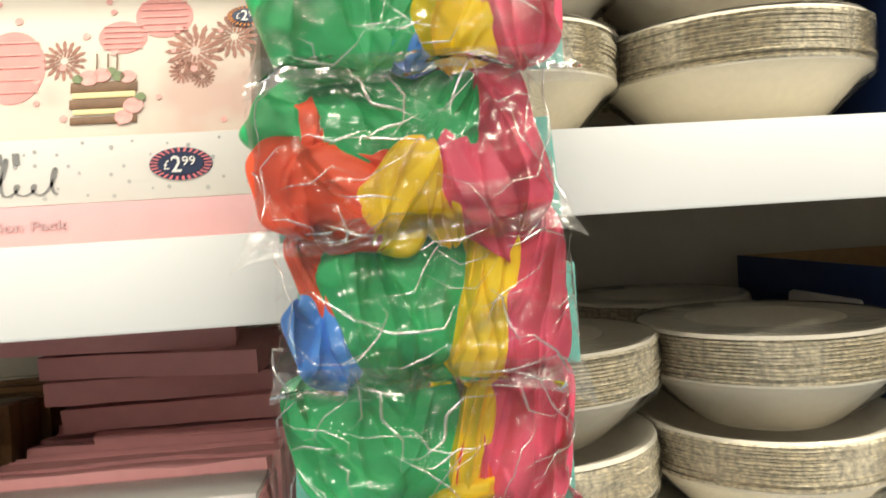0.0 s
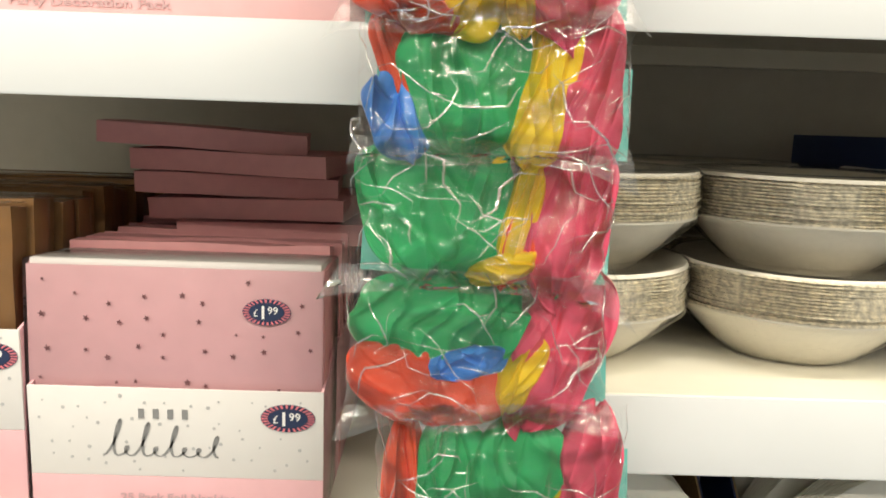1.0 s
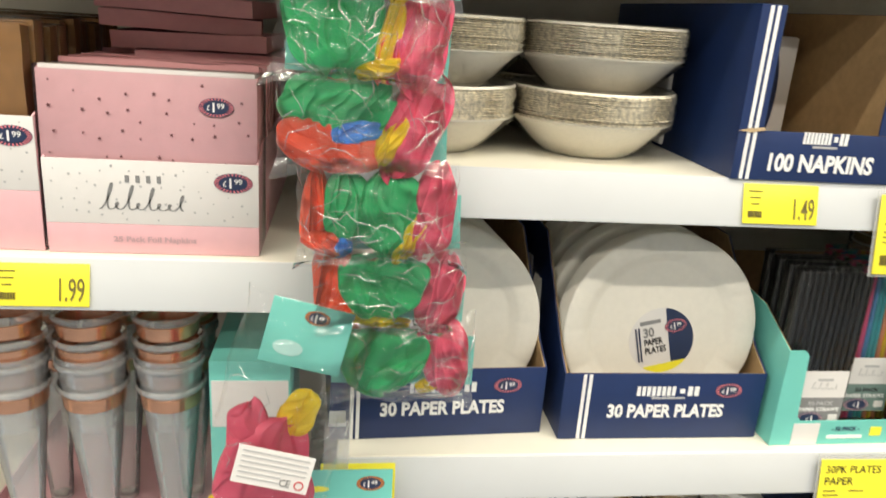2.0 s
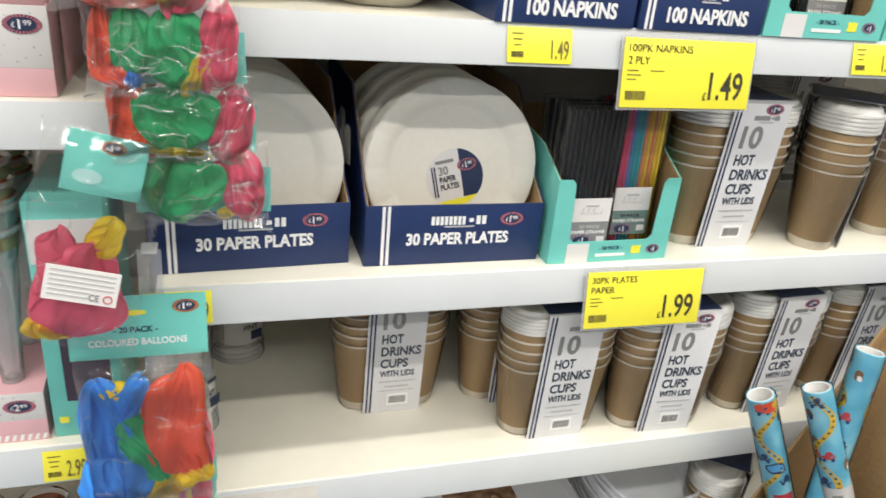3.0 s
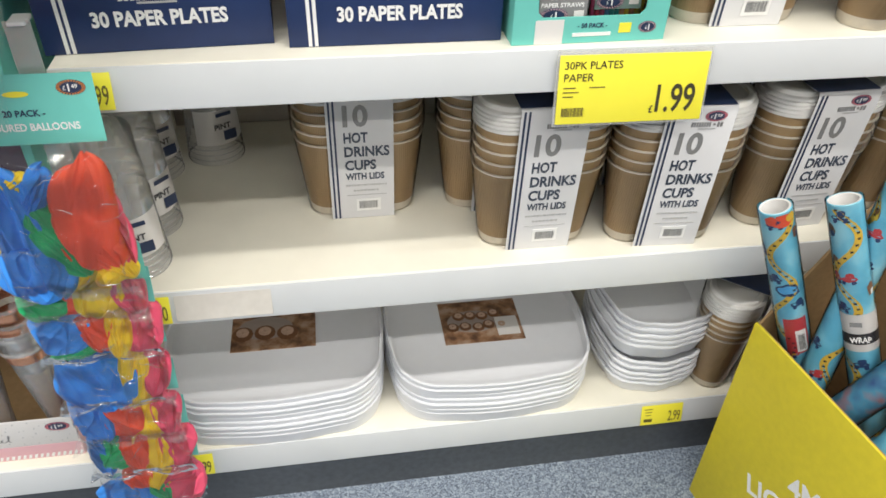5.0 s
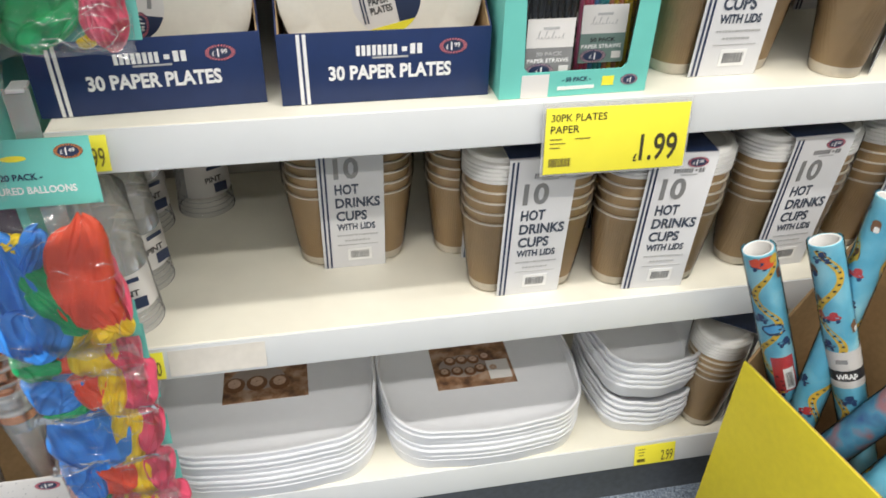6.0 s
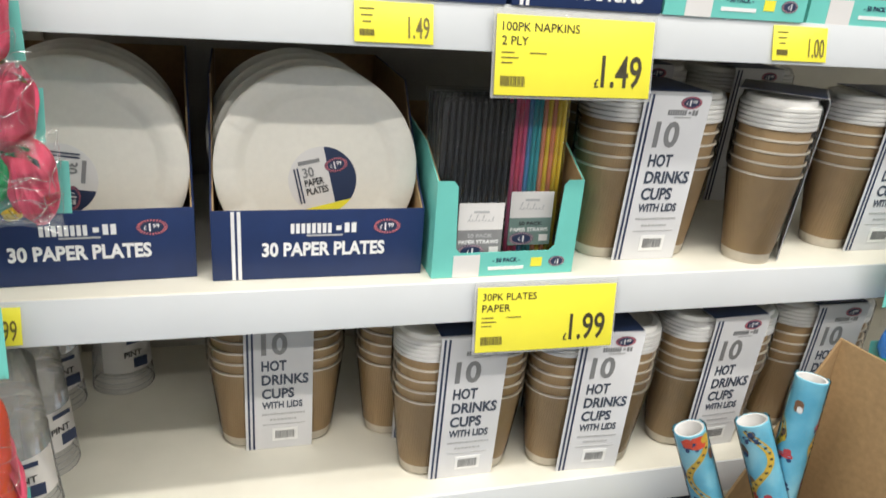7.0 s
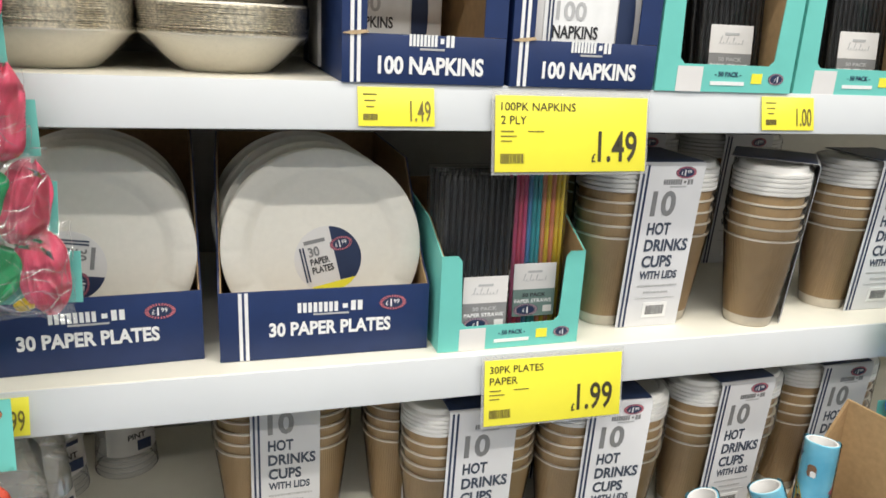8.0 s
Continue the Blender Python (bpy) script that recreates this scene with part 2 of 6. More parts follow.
def box(x0, x1, y0, y1, z0, z1, bevel=0.0, bm=None):
    own = bm is None
    bm = bm or bmesh.new()
    r = bmesh.ops.create_cube(bm, size=1.0, matrix=Matrix.LocRotScale(((x0 + x1) / 2, (y0 + y1) / 2, (z0 + z1) / 2), None, (x1 - x0, y1 - y0, z1 - z0)))
    if bevel:
        es = list({e for v in r["verts"] for e in v.link_edges})
        bmesh.ops.bevel(bm, geom=es, offset=bevel, segments=2, profile=0.5, affect="EDGES")
    return bm


def prism(points, depth, bm=None):
    """A flat outline in the xz plane, given thickness along y (front at y = 0)."""
    bm = bm or bmesh.new()
    a = [bm.verts.new((x, 0, z)) for x, z in points]
    c = [bm.verts.new((x, depth, z)) for x, z in points]
    bm.faces.new(a)
    bm.faces.new(c[::-1])
    n = len(points)
    for i in range(n):
        bm.faces.new((a[i], c[i], c[(i + 1) % n], a[(i + 1) % n]))
    return bm


def extrude_x(profile, x0, x1, bm=None):
    """A profile in the yz plane drawn out along x."""
    bm = bm or bmesh.new()
    a = [bm.verts.new((x0, y, z)) for y, z in profile]
    c = [bm.verts.new((x1, y, z)) for y, z in profile]
    n = len(profile)
    bm.faces.new(a)
    bm.faces.new(c[::-1])
    for i in range(n):
        bm.faces.new((a[i], a[(i + 1) % n], c[(i + 1) % n], c[i]))
    return bm


def lathe(profile, segs=40, wobble=0.0, bm=None, arc=None):
    """A profile of (radius, height) turned about z."""
    bm = bm or bmesh.new()
    rings = []
    for k, (r, z) in enumerate(profile):
        ring = []
        for i in range(segs):
            a = 2 * math.pi * i / segs
            w = 1 + wobble * noise.noise((math.cos(a) * 3, math.sin(a) * 3, k * 1.7))
            ring.append(bm.verts.new((r * w * math.cos(a), r * w * math.sin(a), z)))
        rings.append(ring)
    for a, c in zip(rings, rings[1:]):
        for i in range(segs):
            bm.faces.new((a[i], a[(i + 1) % segs], c[(i + 1) % segs], c[i]))
    return bm


def rounded_rect(w, d, r, n=6):
    """Outline of a rectangle with rounded corners, centred."""
    out = []
    for cx, cy, a0 in ((w / 2 - r, d / 2 - r, 0), (-w / 2 + r, d / 2 - r, 90), (-w / 2 + r, -d / 2 + r, 180), (w / 2 - r, -d / 2 + r, 270)):
        for i in range(n + 1):
            a = radians(a0 + 90 * i / n)
            out.append((cx + r * math.cos(a), cy + r * math.sin(a)))
    return out


def bowed_rect(w, d, r, bow, n=8, sides=6):
    """A rounded rectangle whose sides bow gently outwards."""
    out = []
    corners = ((w / 2 - r, d / 2 - r, 0), (-w / 2 + r, d / 2 - r, 90), (-w / 2 + r, -d / 2 + r, 180), (w / 2 - r, -d / 2 + r, 270))
    for k, (cx, cy, a0) in enumerate(corners):
        for i in range(n + 1):
            a = radians(a0 + 90 * i / n)
            out.append((cx + r * math.cos(a), cy + r * math.sin(a)))
        nx, ny, _ = corners[(k + 1) % 4]
        e = radians(a0 + 90)
        sx, sy, ex, ey = cx + r * math.cos(e), cy + r * math.sin(e), nx + r * math.cos(e), ny + r * math.sin(e)
        for i in range(1, sides):
            t = i / sides
            lift = bow * math.sin(math.pi * t)
            out.append((sx + (ex - sx) * t + lift * math.cos(e), sy + (ey - sy) * t + lift * math.sin(e)))
    return out


def loft(loops, bm=None, cap_first=True, cap_last=True):
    """Loops of points (x, y, z) joined one to the next."""
    bm = bm or bmesh.new()
    vs = [[bm.verts.new(p) for p in loop] for loop in loops]
    n = len(vs[0])
    for a, c in zip(vs, vs[1:]):
        for i in range(n):
            bm.faces.new((a[i], a[(i + 1) % n], c[(i + 1) % n], c[i]))
    if cap_first:
        bm.faces.new(vs[0][::-1])
    if cap_last:
        bm.faces.new(vs[-1])
    return bm


LETTERS = {}


def letters(text, w, h, narrow=True, weight=0.022):
    """Mesh of a line of text in the built-in font, fitted to w by h, standing in the xz plane, centred."""
    key = (text, round(w, 5), round(h, 5))
    if key in LETTERS:
        return LETTERS[key]
    cu = bpy.data.curves.new("lettering", "FONT")
    cu.body, cu.resolution_u = text, 3
    cu.extrude = 0.004
    if narrow:
        cu.offset = weight
    tmp = bpy.data.objects.new("lettering", cu)
    scene.collection.objects.link(tmp)
    bpy.context.view_layer.update()
    me = bpy.data.meshes.new_from_object(tmp.evaluated_get(bpy.context.evaluated_depsgraph_get()))
    bpy.data.objects.remove(tmp)
    bpy.data.curves.remove(cu)
    co = np.empty(len(me.vertices) * 3)
    me.vertices.foreach_get("co", co)
    co = co.reshape(-1, 3)
    lo, hi = co.min(0), co.max(0)
    p = (co - (lo + hi) / 2) / np.maximum(hi - lo, 1e-6)
    q = np.stack([p[:, 0] * w, -p[:, 2] * 0.0003, p[:, 1] * h], 1)
    me.vertices.foreach_set("co", q.ravel())
    me.materials.clear()
    me.update()
    LETTERS[key] = me
    return me


def write(text, parent, x, y, z, w, h, mat, m=None, weight=0.022):
    """A word printed on an upright face that looks along -y of its parent."""
    me = letters(text, w, h, weight=weight)
    if not me.materials:
        me.materials.append(mat)
    elif me.materials[0] != mat:
        me = me.copy()
        me.materials[0] = mat
    return part("lettering", me, None, parent, m=(m or Matrix()) @ pose(x, y - 0.0004, z))


def bars(parent, x, y, z, w, h, mat, m=None, name="print_bar"):
    return part(name, box(-w / 2, w / 2, -0.0003, 0.0003, -h / 2, h / 2), mat, parent, m=(m or Matrix()) @ pose(x, y - 0.0003, z))


def ellipse(w, h, n=28, y=0.0, t=0.0003):
    return prism([(w / 2 * math.cos(2 * math.pi * i / n), h / 2 * math.sin(2 * math.pi * i / n)) for i in range(n)], t)


def starburst(w, h, rays=28):
    """The alternate rays of a round price badge, as thin wedges."""
    bm = bmesh.new()
    for i in range(rays):
        a, c = 2 * math.pi * i / rays, 2 * math.pi * (i + 0.42) / rays
        pts = [(r * w / 2 * math.cos(t), r * h / 2 * math.sin(t)) for r, t in ((0.74, a), (0.98, a), (0.98, c), (0.74, c))]
        prism(pts, 0.0003, bm)
    return bm


BADGE = {}


def badge(parent, price, x, y, z, w, h, ring=None, m=None):
    """A price badge: dark oval, rays round it, and the price with small raised pence."""
    base = (m or Matrix()) @ pose(x, y - 0.0005, z)
    if (w, h) not in BADGE:
        BADGE[w, h] = [finish("badge_disc", ellipse(w, h), NAVYP), finish("badge_rays", starburst(w, h), RAYRED if ring is REDP else ring or ORANGEP),
                       finish("badge_centre", ellipse(w * 0.72, h * 0.68), NAVYP)]
    d = part("price_badge", BADGE[w, h][0], None, parent, "dark oval price badge with rays", base)
    tagged(part("badge_ring", BADGE[w, h][1], None, d, m=pose(0, -0.0003, 0)), kind="stuff")
    part("centre", BADGE[w, h][2], None, d, m=pose(0, -0.0006, 0))
    pounds, _, pence = price[1:].partition(".")
    shift = -0.07 * w if pence else 0.06 * w
    write("£", d, shift - 0.15 * w, -0.0006, -0.02 * h, w * 0.09, h * 0.28, WHITEP, weight=0.0)
    write(pounds, d, shift, -0.0006, 0, w * (0.055 if pounds == "1" else 0.16), h * 0.50, WHITEP, weight=0.012)
    if pence:
        write(pence, d, shift + 0.20 * w, -0.0006, h * 0.08, w * 0.21, h * 0.28, WHITEP, weight=0.008)
    return d


# ---- structure ----
JOINT_A, JOINT_B = 0.262, 1.46
BACK_Y = 0.44
S1, S2, S3, S4, S5 = 1.325, 1.071, 0.768, 0.466, 0.146
L1, L2, L3 = 1.281, 0.975, 0.567

solid("floor", box(-4, 6, -6, 2, -0.1, 0.0), CARPET, "blue-grey flecked vinyl shop floor", "floor", kind="structure")
solid("ceiling", box(-4, 6, -6, 2, 3.0, 3.1), CEIL, "plain white shop ceiling", "ceiling", kind="structure")
solid("wall_south", box(-4, 6, -6.1, -6.0, 0, 3.0), WALLM, "plain pale wall closing the shop", "wall", kind="structure")
solid("wall_north", box(-4, 6, 2.0, 2.1, 0, 3.0), WALLM, "plain pale wall behind the shelving", "wall", kind="structure")
solid("wall_west", box(-4.1, -4.0, -6, 2, 0, 3.0), WALLM, "plain pale side wall", "wall", kind="structure")
solid("wall_east", box(6.0, 6.1, -6, 2, 0, 3.0), WALLM, "plain pale side wall", "wall", kind="structure")


def shelf(z, x0, x1, group, depth=BACK_Y, lip=0.043, label="white enamelled steel shop shelf with a plain ticket strip"):
    """Deck, front ticket strip leaning back a little, and stiffening folds below."""
    ob = thing("shelf", pose((x0 + x1) / 2, 0, z), label, "shelf", group)
    h = (x1 - x0) / 2 - 0.001
    part("deck", extrude_x([(0.006, -0.003), (0.009, 0.0), (depth, 0.0), (depth, -0.024), (depth - 0.012, -0.024), (depth - 0.012, -0.004), (0.10, -0.004), (0.10, -0.020), (0.07, -0.020), (0.065, -0.027),
                            (0.028, -0.027), (0.024, -0.020), (0.008, -0.020)], -h, h), SHELF, ob)
    part("ticket_strip", extrude_x([(0.0065, -0.001), (0.005, 0.0008), (0.003, 0.0005), (-0.0065, -lip), (-0.006, -lip - 0.0015), (-0.003, -lip - 0.001), (0.003, -lip + 0.008), (0.0075, -0.004)], -h, h), STRIP, ob,
         "white plastic ticket strip")
    return ob


for z in (S1, S2, S3, S4):
    shelf(z, JOINT_A, JOINT_B, "shelves of the paper plate bay")
worn = [o for o in bpy.data.objects if o.name.startswith("shelf") and o.type == "EMPTY" and abs(o.location.z - S4) < 1e-4][0]
part("sticker_residue", box(-0.060, 0.060, -0.0008, 0.0, -0.018, 0.018), material("old_tape", (0.63, 0.60, 0.555), 0.45, grain=0.05, stain=0.10), worn, "beige trace of an old sticker", pose(0.385 - worn.location.x, -0.0022, -0.022, -14.5, 0, 0))
for z in (L1, L2, L3):
    shelf(z, JOINT_A - 1.2, JOINT_A, "shelves of the party bay")
shelf(1.60, JOINT_A - 1.2, JOINT_A, "shelves of the party bay")
shelf(1.60, JOINT_A, JOINT_B, "shelves of the paper plate bay")
for x0, x1, g in ((JOINT_A - 1.2, JOINT_A, "shelves of the party bay"), (JOINT_A, JOINT_B, "shelves of the paper plate bay"), (JOINT_B, JOINT_B + 1.2, "")):
    shelf(S5, x0, x1, g, label="white enamelled steel base shelf just above the floor")
for z in (S2, S3, S4):
    shelf(z + 0.03, JOINT_B, JOINT_B + 1.2, "shelves of the next bay")
for x0, x1 in ((JOINT_A - 1.2, JOINT_A), (JOINT_A, JOINT_B), (JOINT_B, JOINT_B + 1.2)):
    solid("plinth", box(x0, x1, 0.012, 0.03, 0.0, S5 - 0.028), PLINTH, "dark grey recessed plinth under the base shelf", "plinth", kind="structure")
    solid("back_panel", box(x0, x1, BACK_Y + 0.002, BACK_Y + 0.014, 0.0, 2.0), BACK, "plain pale back panel of the shelving", "panel", kind="structure")


def upright(x):
    """A slotted steel upright between two bays."""
    ob = thing("upright", pose(x, BACK_Y - 0.016, 0), "white slotted steel upright between two shelving bays", "upright", "uprights")
    part("post", box(-0.015, 0.015, 0, 0.016, 0.0, 2.0, 0.001), SHELF, ob)
    slot = finish("slot", box(-0.003, 0.003, -0.0006, 0.0, -0.012, 0.012), BLACKP)
    for i in range(36):
        part("slot", slot, None, ob, m=pose(0, 0, 0.2 + i * 0.05))


for x in (JOINT_A, JOINT_B):
    upright(x)


def lamp_fitting(y):
    ob = thing("ceiling_light", pose(0.6, y, 2.96), "long white strip light along the shop ceiling", "ceiling light", "ceiling lights")
    part("housing", box(-3.5, 3.5, -0.09, 0.09, 0.0, 0.04, 0.004), STRIP, ob)


for row_y in LAMP_ROWS:
    lamp_fitting(row_y)


# ---- price tickets ----
def barcode(parent, x, y, z, w, h, mat, m=None):
    bm = bmesh.new()
    rng = random.Random(7)
    at = -w / 2
    while at < w / 2:
        t = rng.choice((0.0007, 0.001, 0.0014)) * w / 0.03
        box(at, min(at + t, w / 2), -0.0003, 0.0003, -h / 2, h / 2, bm=bm)
        at += t + rng.choice((0.0007, 0.0012)) * w / 0.03
    return tagged(part("barcode", bm, mat, parent, "small printed barcode", m=(m or Matrix()) @ pose(x, y - 0.0003, z)), kind="stuff")


def big_ticket(x, z, words, price, rz=0.0):
    """A large yellow card in a clear holder hooked on the ticket strip."""
    ob = thing("price_ticket", pose(x, -0.006, z, -9, rz, 0), f"large yellow price card hung on the shelf edge reading {price}", "price ticket", "large price tickets")
    w, h = 0.174, 0.078
    part("card", box(-w / 2, w / 2, -0.0015, 0, -h, 0, 0.0004), YELLOW, ob)
    part("holder", box(-w / 2 - 0.003, w / 2 + 0.003, 0.0004, 0.0012, -h - 0.003, 0.006), CLEAR, ob, "clear plastic ticket holder")
    y = -0.0016
    for i, (s, sw) in enumerate(words):
        write(s, ob, -w / 2 + 0.006 + sw / 2, y, -0.011 - 0.0135 * i, sw, 0.0085, INKBLACK, weight=0.0)
    for i, (a, b2) in enumerate(((0.014, 0.0), (0.018, 0.022), (0.012, 0.0))):
        bars(ob, -w / 2 + 0.006 + a / 2, y, -0.036 - i * 0.005, a, 0.0010, INK)
    bars(ob, -w / 2 + 0.045, y, -0.036, 0.018, 0.0010, INK)
    barcode(ob, -w / 2 + 0.019, y, -0.064, 0.026, 0.010, INK)
    write(price, ob, w / 2 - 0.0345, y, -0.0515, 0.046, 0.0330, INKBLACK, weight=0.012)
    write("£", ob, w / 2 - 0.0625, y, -0.0635, 0.0045, 0.009, INKBLACK)
    return ob


big_ticket(0.8655, S2 - 0.008, (("100PK NAPKINS", 0.083), ("2 PLY", 0.028)), "1.49")
big_ticket(0.8745, S3 - 0.003, (("30PK PLATES", 0.066), ("PAPER", 0.034)), "1.99", 0.6)


def small_ticket(x, z, w, price, label=""):
    """A small yellow card in the ticket strip."""
    ob = thing("price_ticket", pose(x, -0.0035, z - 0.022, -14.5, 0, 0), label or f"small yellow price card in the shelf edge reading {price}", "price ticket", "small price tickets")
    part("card", box(-w / 2, w / 2, -0.001, 0, -0.019, 0.019, 0.0003), YELLOW, ob)
    for i in range(3):
        bars(ob, -w / 2 + 0.012, -0.0012, 0.012 - i * 0.006, 0.014 - 0.003 * i, 0.0010, INK)
    barcode(ob, -w / 2 + 0.012, -0.0012, -0.010, 0.014, 0.006, INK)
    write(price, ob, w / 2 - 0.0145, -0.0012, -0.004, 0.021, 0.0205, INK, weight=0.004)
    return ob


small_ticket(0.677, S2, 0.077, "1.49")
small_ticket(1.140, S2, 0.072, "1.00")
small_ticket(0.284, S3, 0.075, "1.99")
small_ticket(0.282, S4, 0.075, "1.00")
small_ticket(1.045, S5, 0.072, "2.99")
small_ticket(0.285, S5, 0.072, "1.99")
small_ticket(0.003, L2, 0.080, "1.99")
small_ticket(0.150, L3, 0.050, "2.99")


# ---- bowls ----
def bowl_stack(x, y, z, r=0.087, sets=2, rz=0.0, group="bowl stacks"):
    """Shrink-wrapped stacks of pulp bowls, one set upon another: smooth foot bowl, ragged rim edges and an open top."""
    for s in range(sets):
        ob = thing("bowl_stack", pose(x + 0.004 * s, y + 0.003 * s, z + 0.0625 * s, 0, 0, rz + 40 * s), "stack of cream paper bowls in clear shrink wrap", "bowl stack", group)
        part("lowest_bowl", lathe([(0.001, 0.0005), (r * 0.50, 0.0), (r * 0.57, 0.004), (r * 0.70, 0.014), (r * 0.90, 0.033), (r * 0.985, 0.037), (r * 0.985, 0.0385), (r * 0.86, 0.0385)], 56), BOWL, ob)
        for i in range(13):
            zz = 0.0385 + i * 0.0022
            rr = r * (0.985 + 0.034 * noise.noise((i * 2.3, s, x * 9)))
            part("bowl_rim", lathe([(r * 0.90, zz), (rr - 0.001, zz), (rr, zz + 0.0010), (rr - 0.0008, zz + 0.0019), (r * 0.90, zz + 0.0021)], 90, wobble=0.024), BOWLEDGE, ob)
        top = 0.0385 + 13 * 0.0022
        part("top_bowl", lathe([(r * 0.985, top - 0.001), (r * 0.97, top + 0.0015), (r * 0.90, top), (r * 0.70, top - 0.018), (r * 0.56, top - 0.027), (r * 0.5, top - 0.029), (0.001, top - 0.029)], 56), BOWL, ob)
        part("shrink_wrap", lathe([(r * 0.55, 0.0008), (r * 0.72, 0.013), (r * 1.0, 0.034), (r * 1.012, 0.05), (r * 1.008, top), (r * 0.97, top + 0.0028), (r * 0.6, top + 0.002)], 60, wobble=0.012), WRAP, ob, "clear shrink wrap")


bowl_stack(0.517, 0.118, S2)
bowl_stack(0.347, 0.112, S2)
bowl_stack(0.505, 0.30, S2, sets=2)
bowl_stack(0.33, 0.30, S2, sets=2)
bowl_stack(0.505, 0.118, S1)
bowl_stack(0.335, 0.118, S1)
bowl_stack(0.50, 0.30, S1)


# ---- display cartons ----
def brand_blocks(ob, cx, y, z, w, h, mat, m=None):
    """A brand name kept as plain upright blocks: eight, a small pair, then two."""
    for i in range(8):
        bars(ob, cx - w * 0.46 + i * w * 0.076, y, z, w * 0.052, h, mat, m, "brand_block")
    bars(ob, cx + w * 0.205, y, z, w * 0.075, h * 0.45, mat, m, "brand_block")
    for i in range(2):
        bars(ob, cx + w * 0.325 + i * w * 0.10, y, z, w * 0.070, h, mat, m, "brand_block")


def words_block(ob, cx, y, z, title, tw, th, brand_w):
    """Front print of a navy carton: plain brand bars above the title."""
    brand_blocks(ob, cx, y, z + 0.0230, brand_w, 0.0112, WHITEP)
    bars(ob, cx, y, z + 0.0148, brand_w * 0.52, 0.0020, PALEP)
    write(title, ob, cx, y, z - 0.001, tw, th, WHITEP, weight=0.035)


def plate_carton(x, y, rz):
    """Open navy carton with sloping sides and kraft insides."""
    w, d, h = 0.230, 0.34, 0.080
    ob = thing("plate_carton", pose(x, y, S3, 0, 0, rz), "navy card display carton with open sloping sides holding paper plates", "carton", "plate cartons")
    part("front_panel", box(-w / 2, w / 2, 0, 0.0018, 0.0005, h, 0.0004), NAVY, ob)
    part("front_lining", box(-w / 2 + 0.003, w / 2 - 0.003, 0.0019, 0.003, 0.002, h - 0.0005), KRAFT, ob)
    for s in (-1, 1):
        prof = [(0.002, 0.0005), (d, 0.0005), (d, 0.20), (0.13, 0.20), (0.03, 0.098), (0.002, h)]
        part("side_panel", extrude_x(prof, s * (w / 2 - 0.0018), s * w / 2), NAVY, ob)
        part("side_lining", extrude_x([(a + 0.0002, b - 0.0003) for a, b in prof], s * (w / 2 - 0.0035), s * (w / 2 - 0.0019)), KRAFT, ob)
    part("base", box(-w / 2 + 0.004, w / 2 - 0.004, 0.003, d - 0.003, 0.001, 0.003), KRAFT, ob)
    part("back_panel", box(-w / 2 + 0.004, w / 2 - 0.004, d - 0.0025, d - 0.0005, 0.001, 0.20), KRAFT, ob)
    for dx in (0.0, 0.0064):
        part("white_stripe", box(-w / 2 + 0.0205 + dx, -w / 2 + 0.0242 + dx, -0.0005, 0, 0.001, h - 0.001), WHITEP, ob)
    words_block(ob, 0.004, 0, 0.036, "30 PAPER PLATES", 0.134, 0.0165, 0.075)
    badge(ob, "£1.99", 0.073, 0, 0.060, 0.031, 0.0175, REDP)
    return ob


def plate_profile(r, t=0.0018):
    """Front of a plate: flat well, step, sloping rim and rolled edge; then the back."""
    return [(0.0005, 0.010), (r * 0.68, 0.010), (r * 0.72, 0.0085), (r * 0.78, 0.0035), (r * 0.82, 0.002), (r * 0.97, -0.001), (r, 0.0006), (r * 0.995, 0.0022), (r * 0.82, 0.0036), (r * 0.79, 0.005), (r * 0.73, 0.0118), (0.0005, 0.0118)]


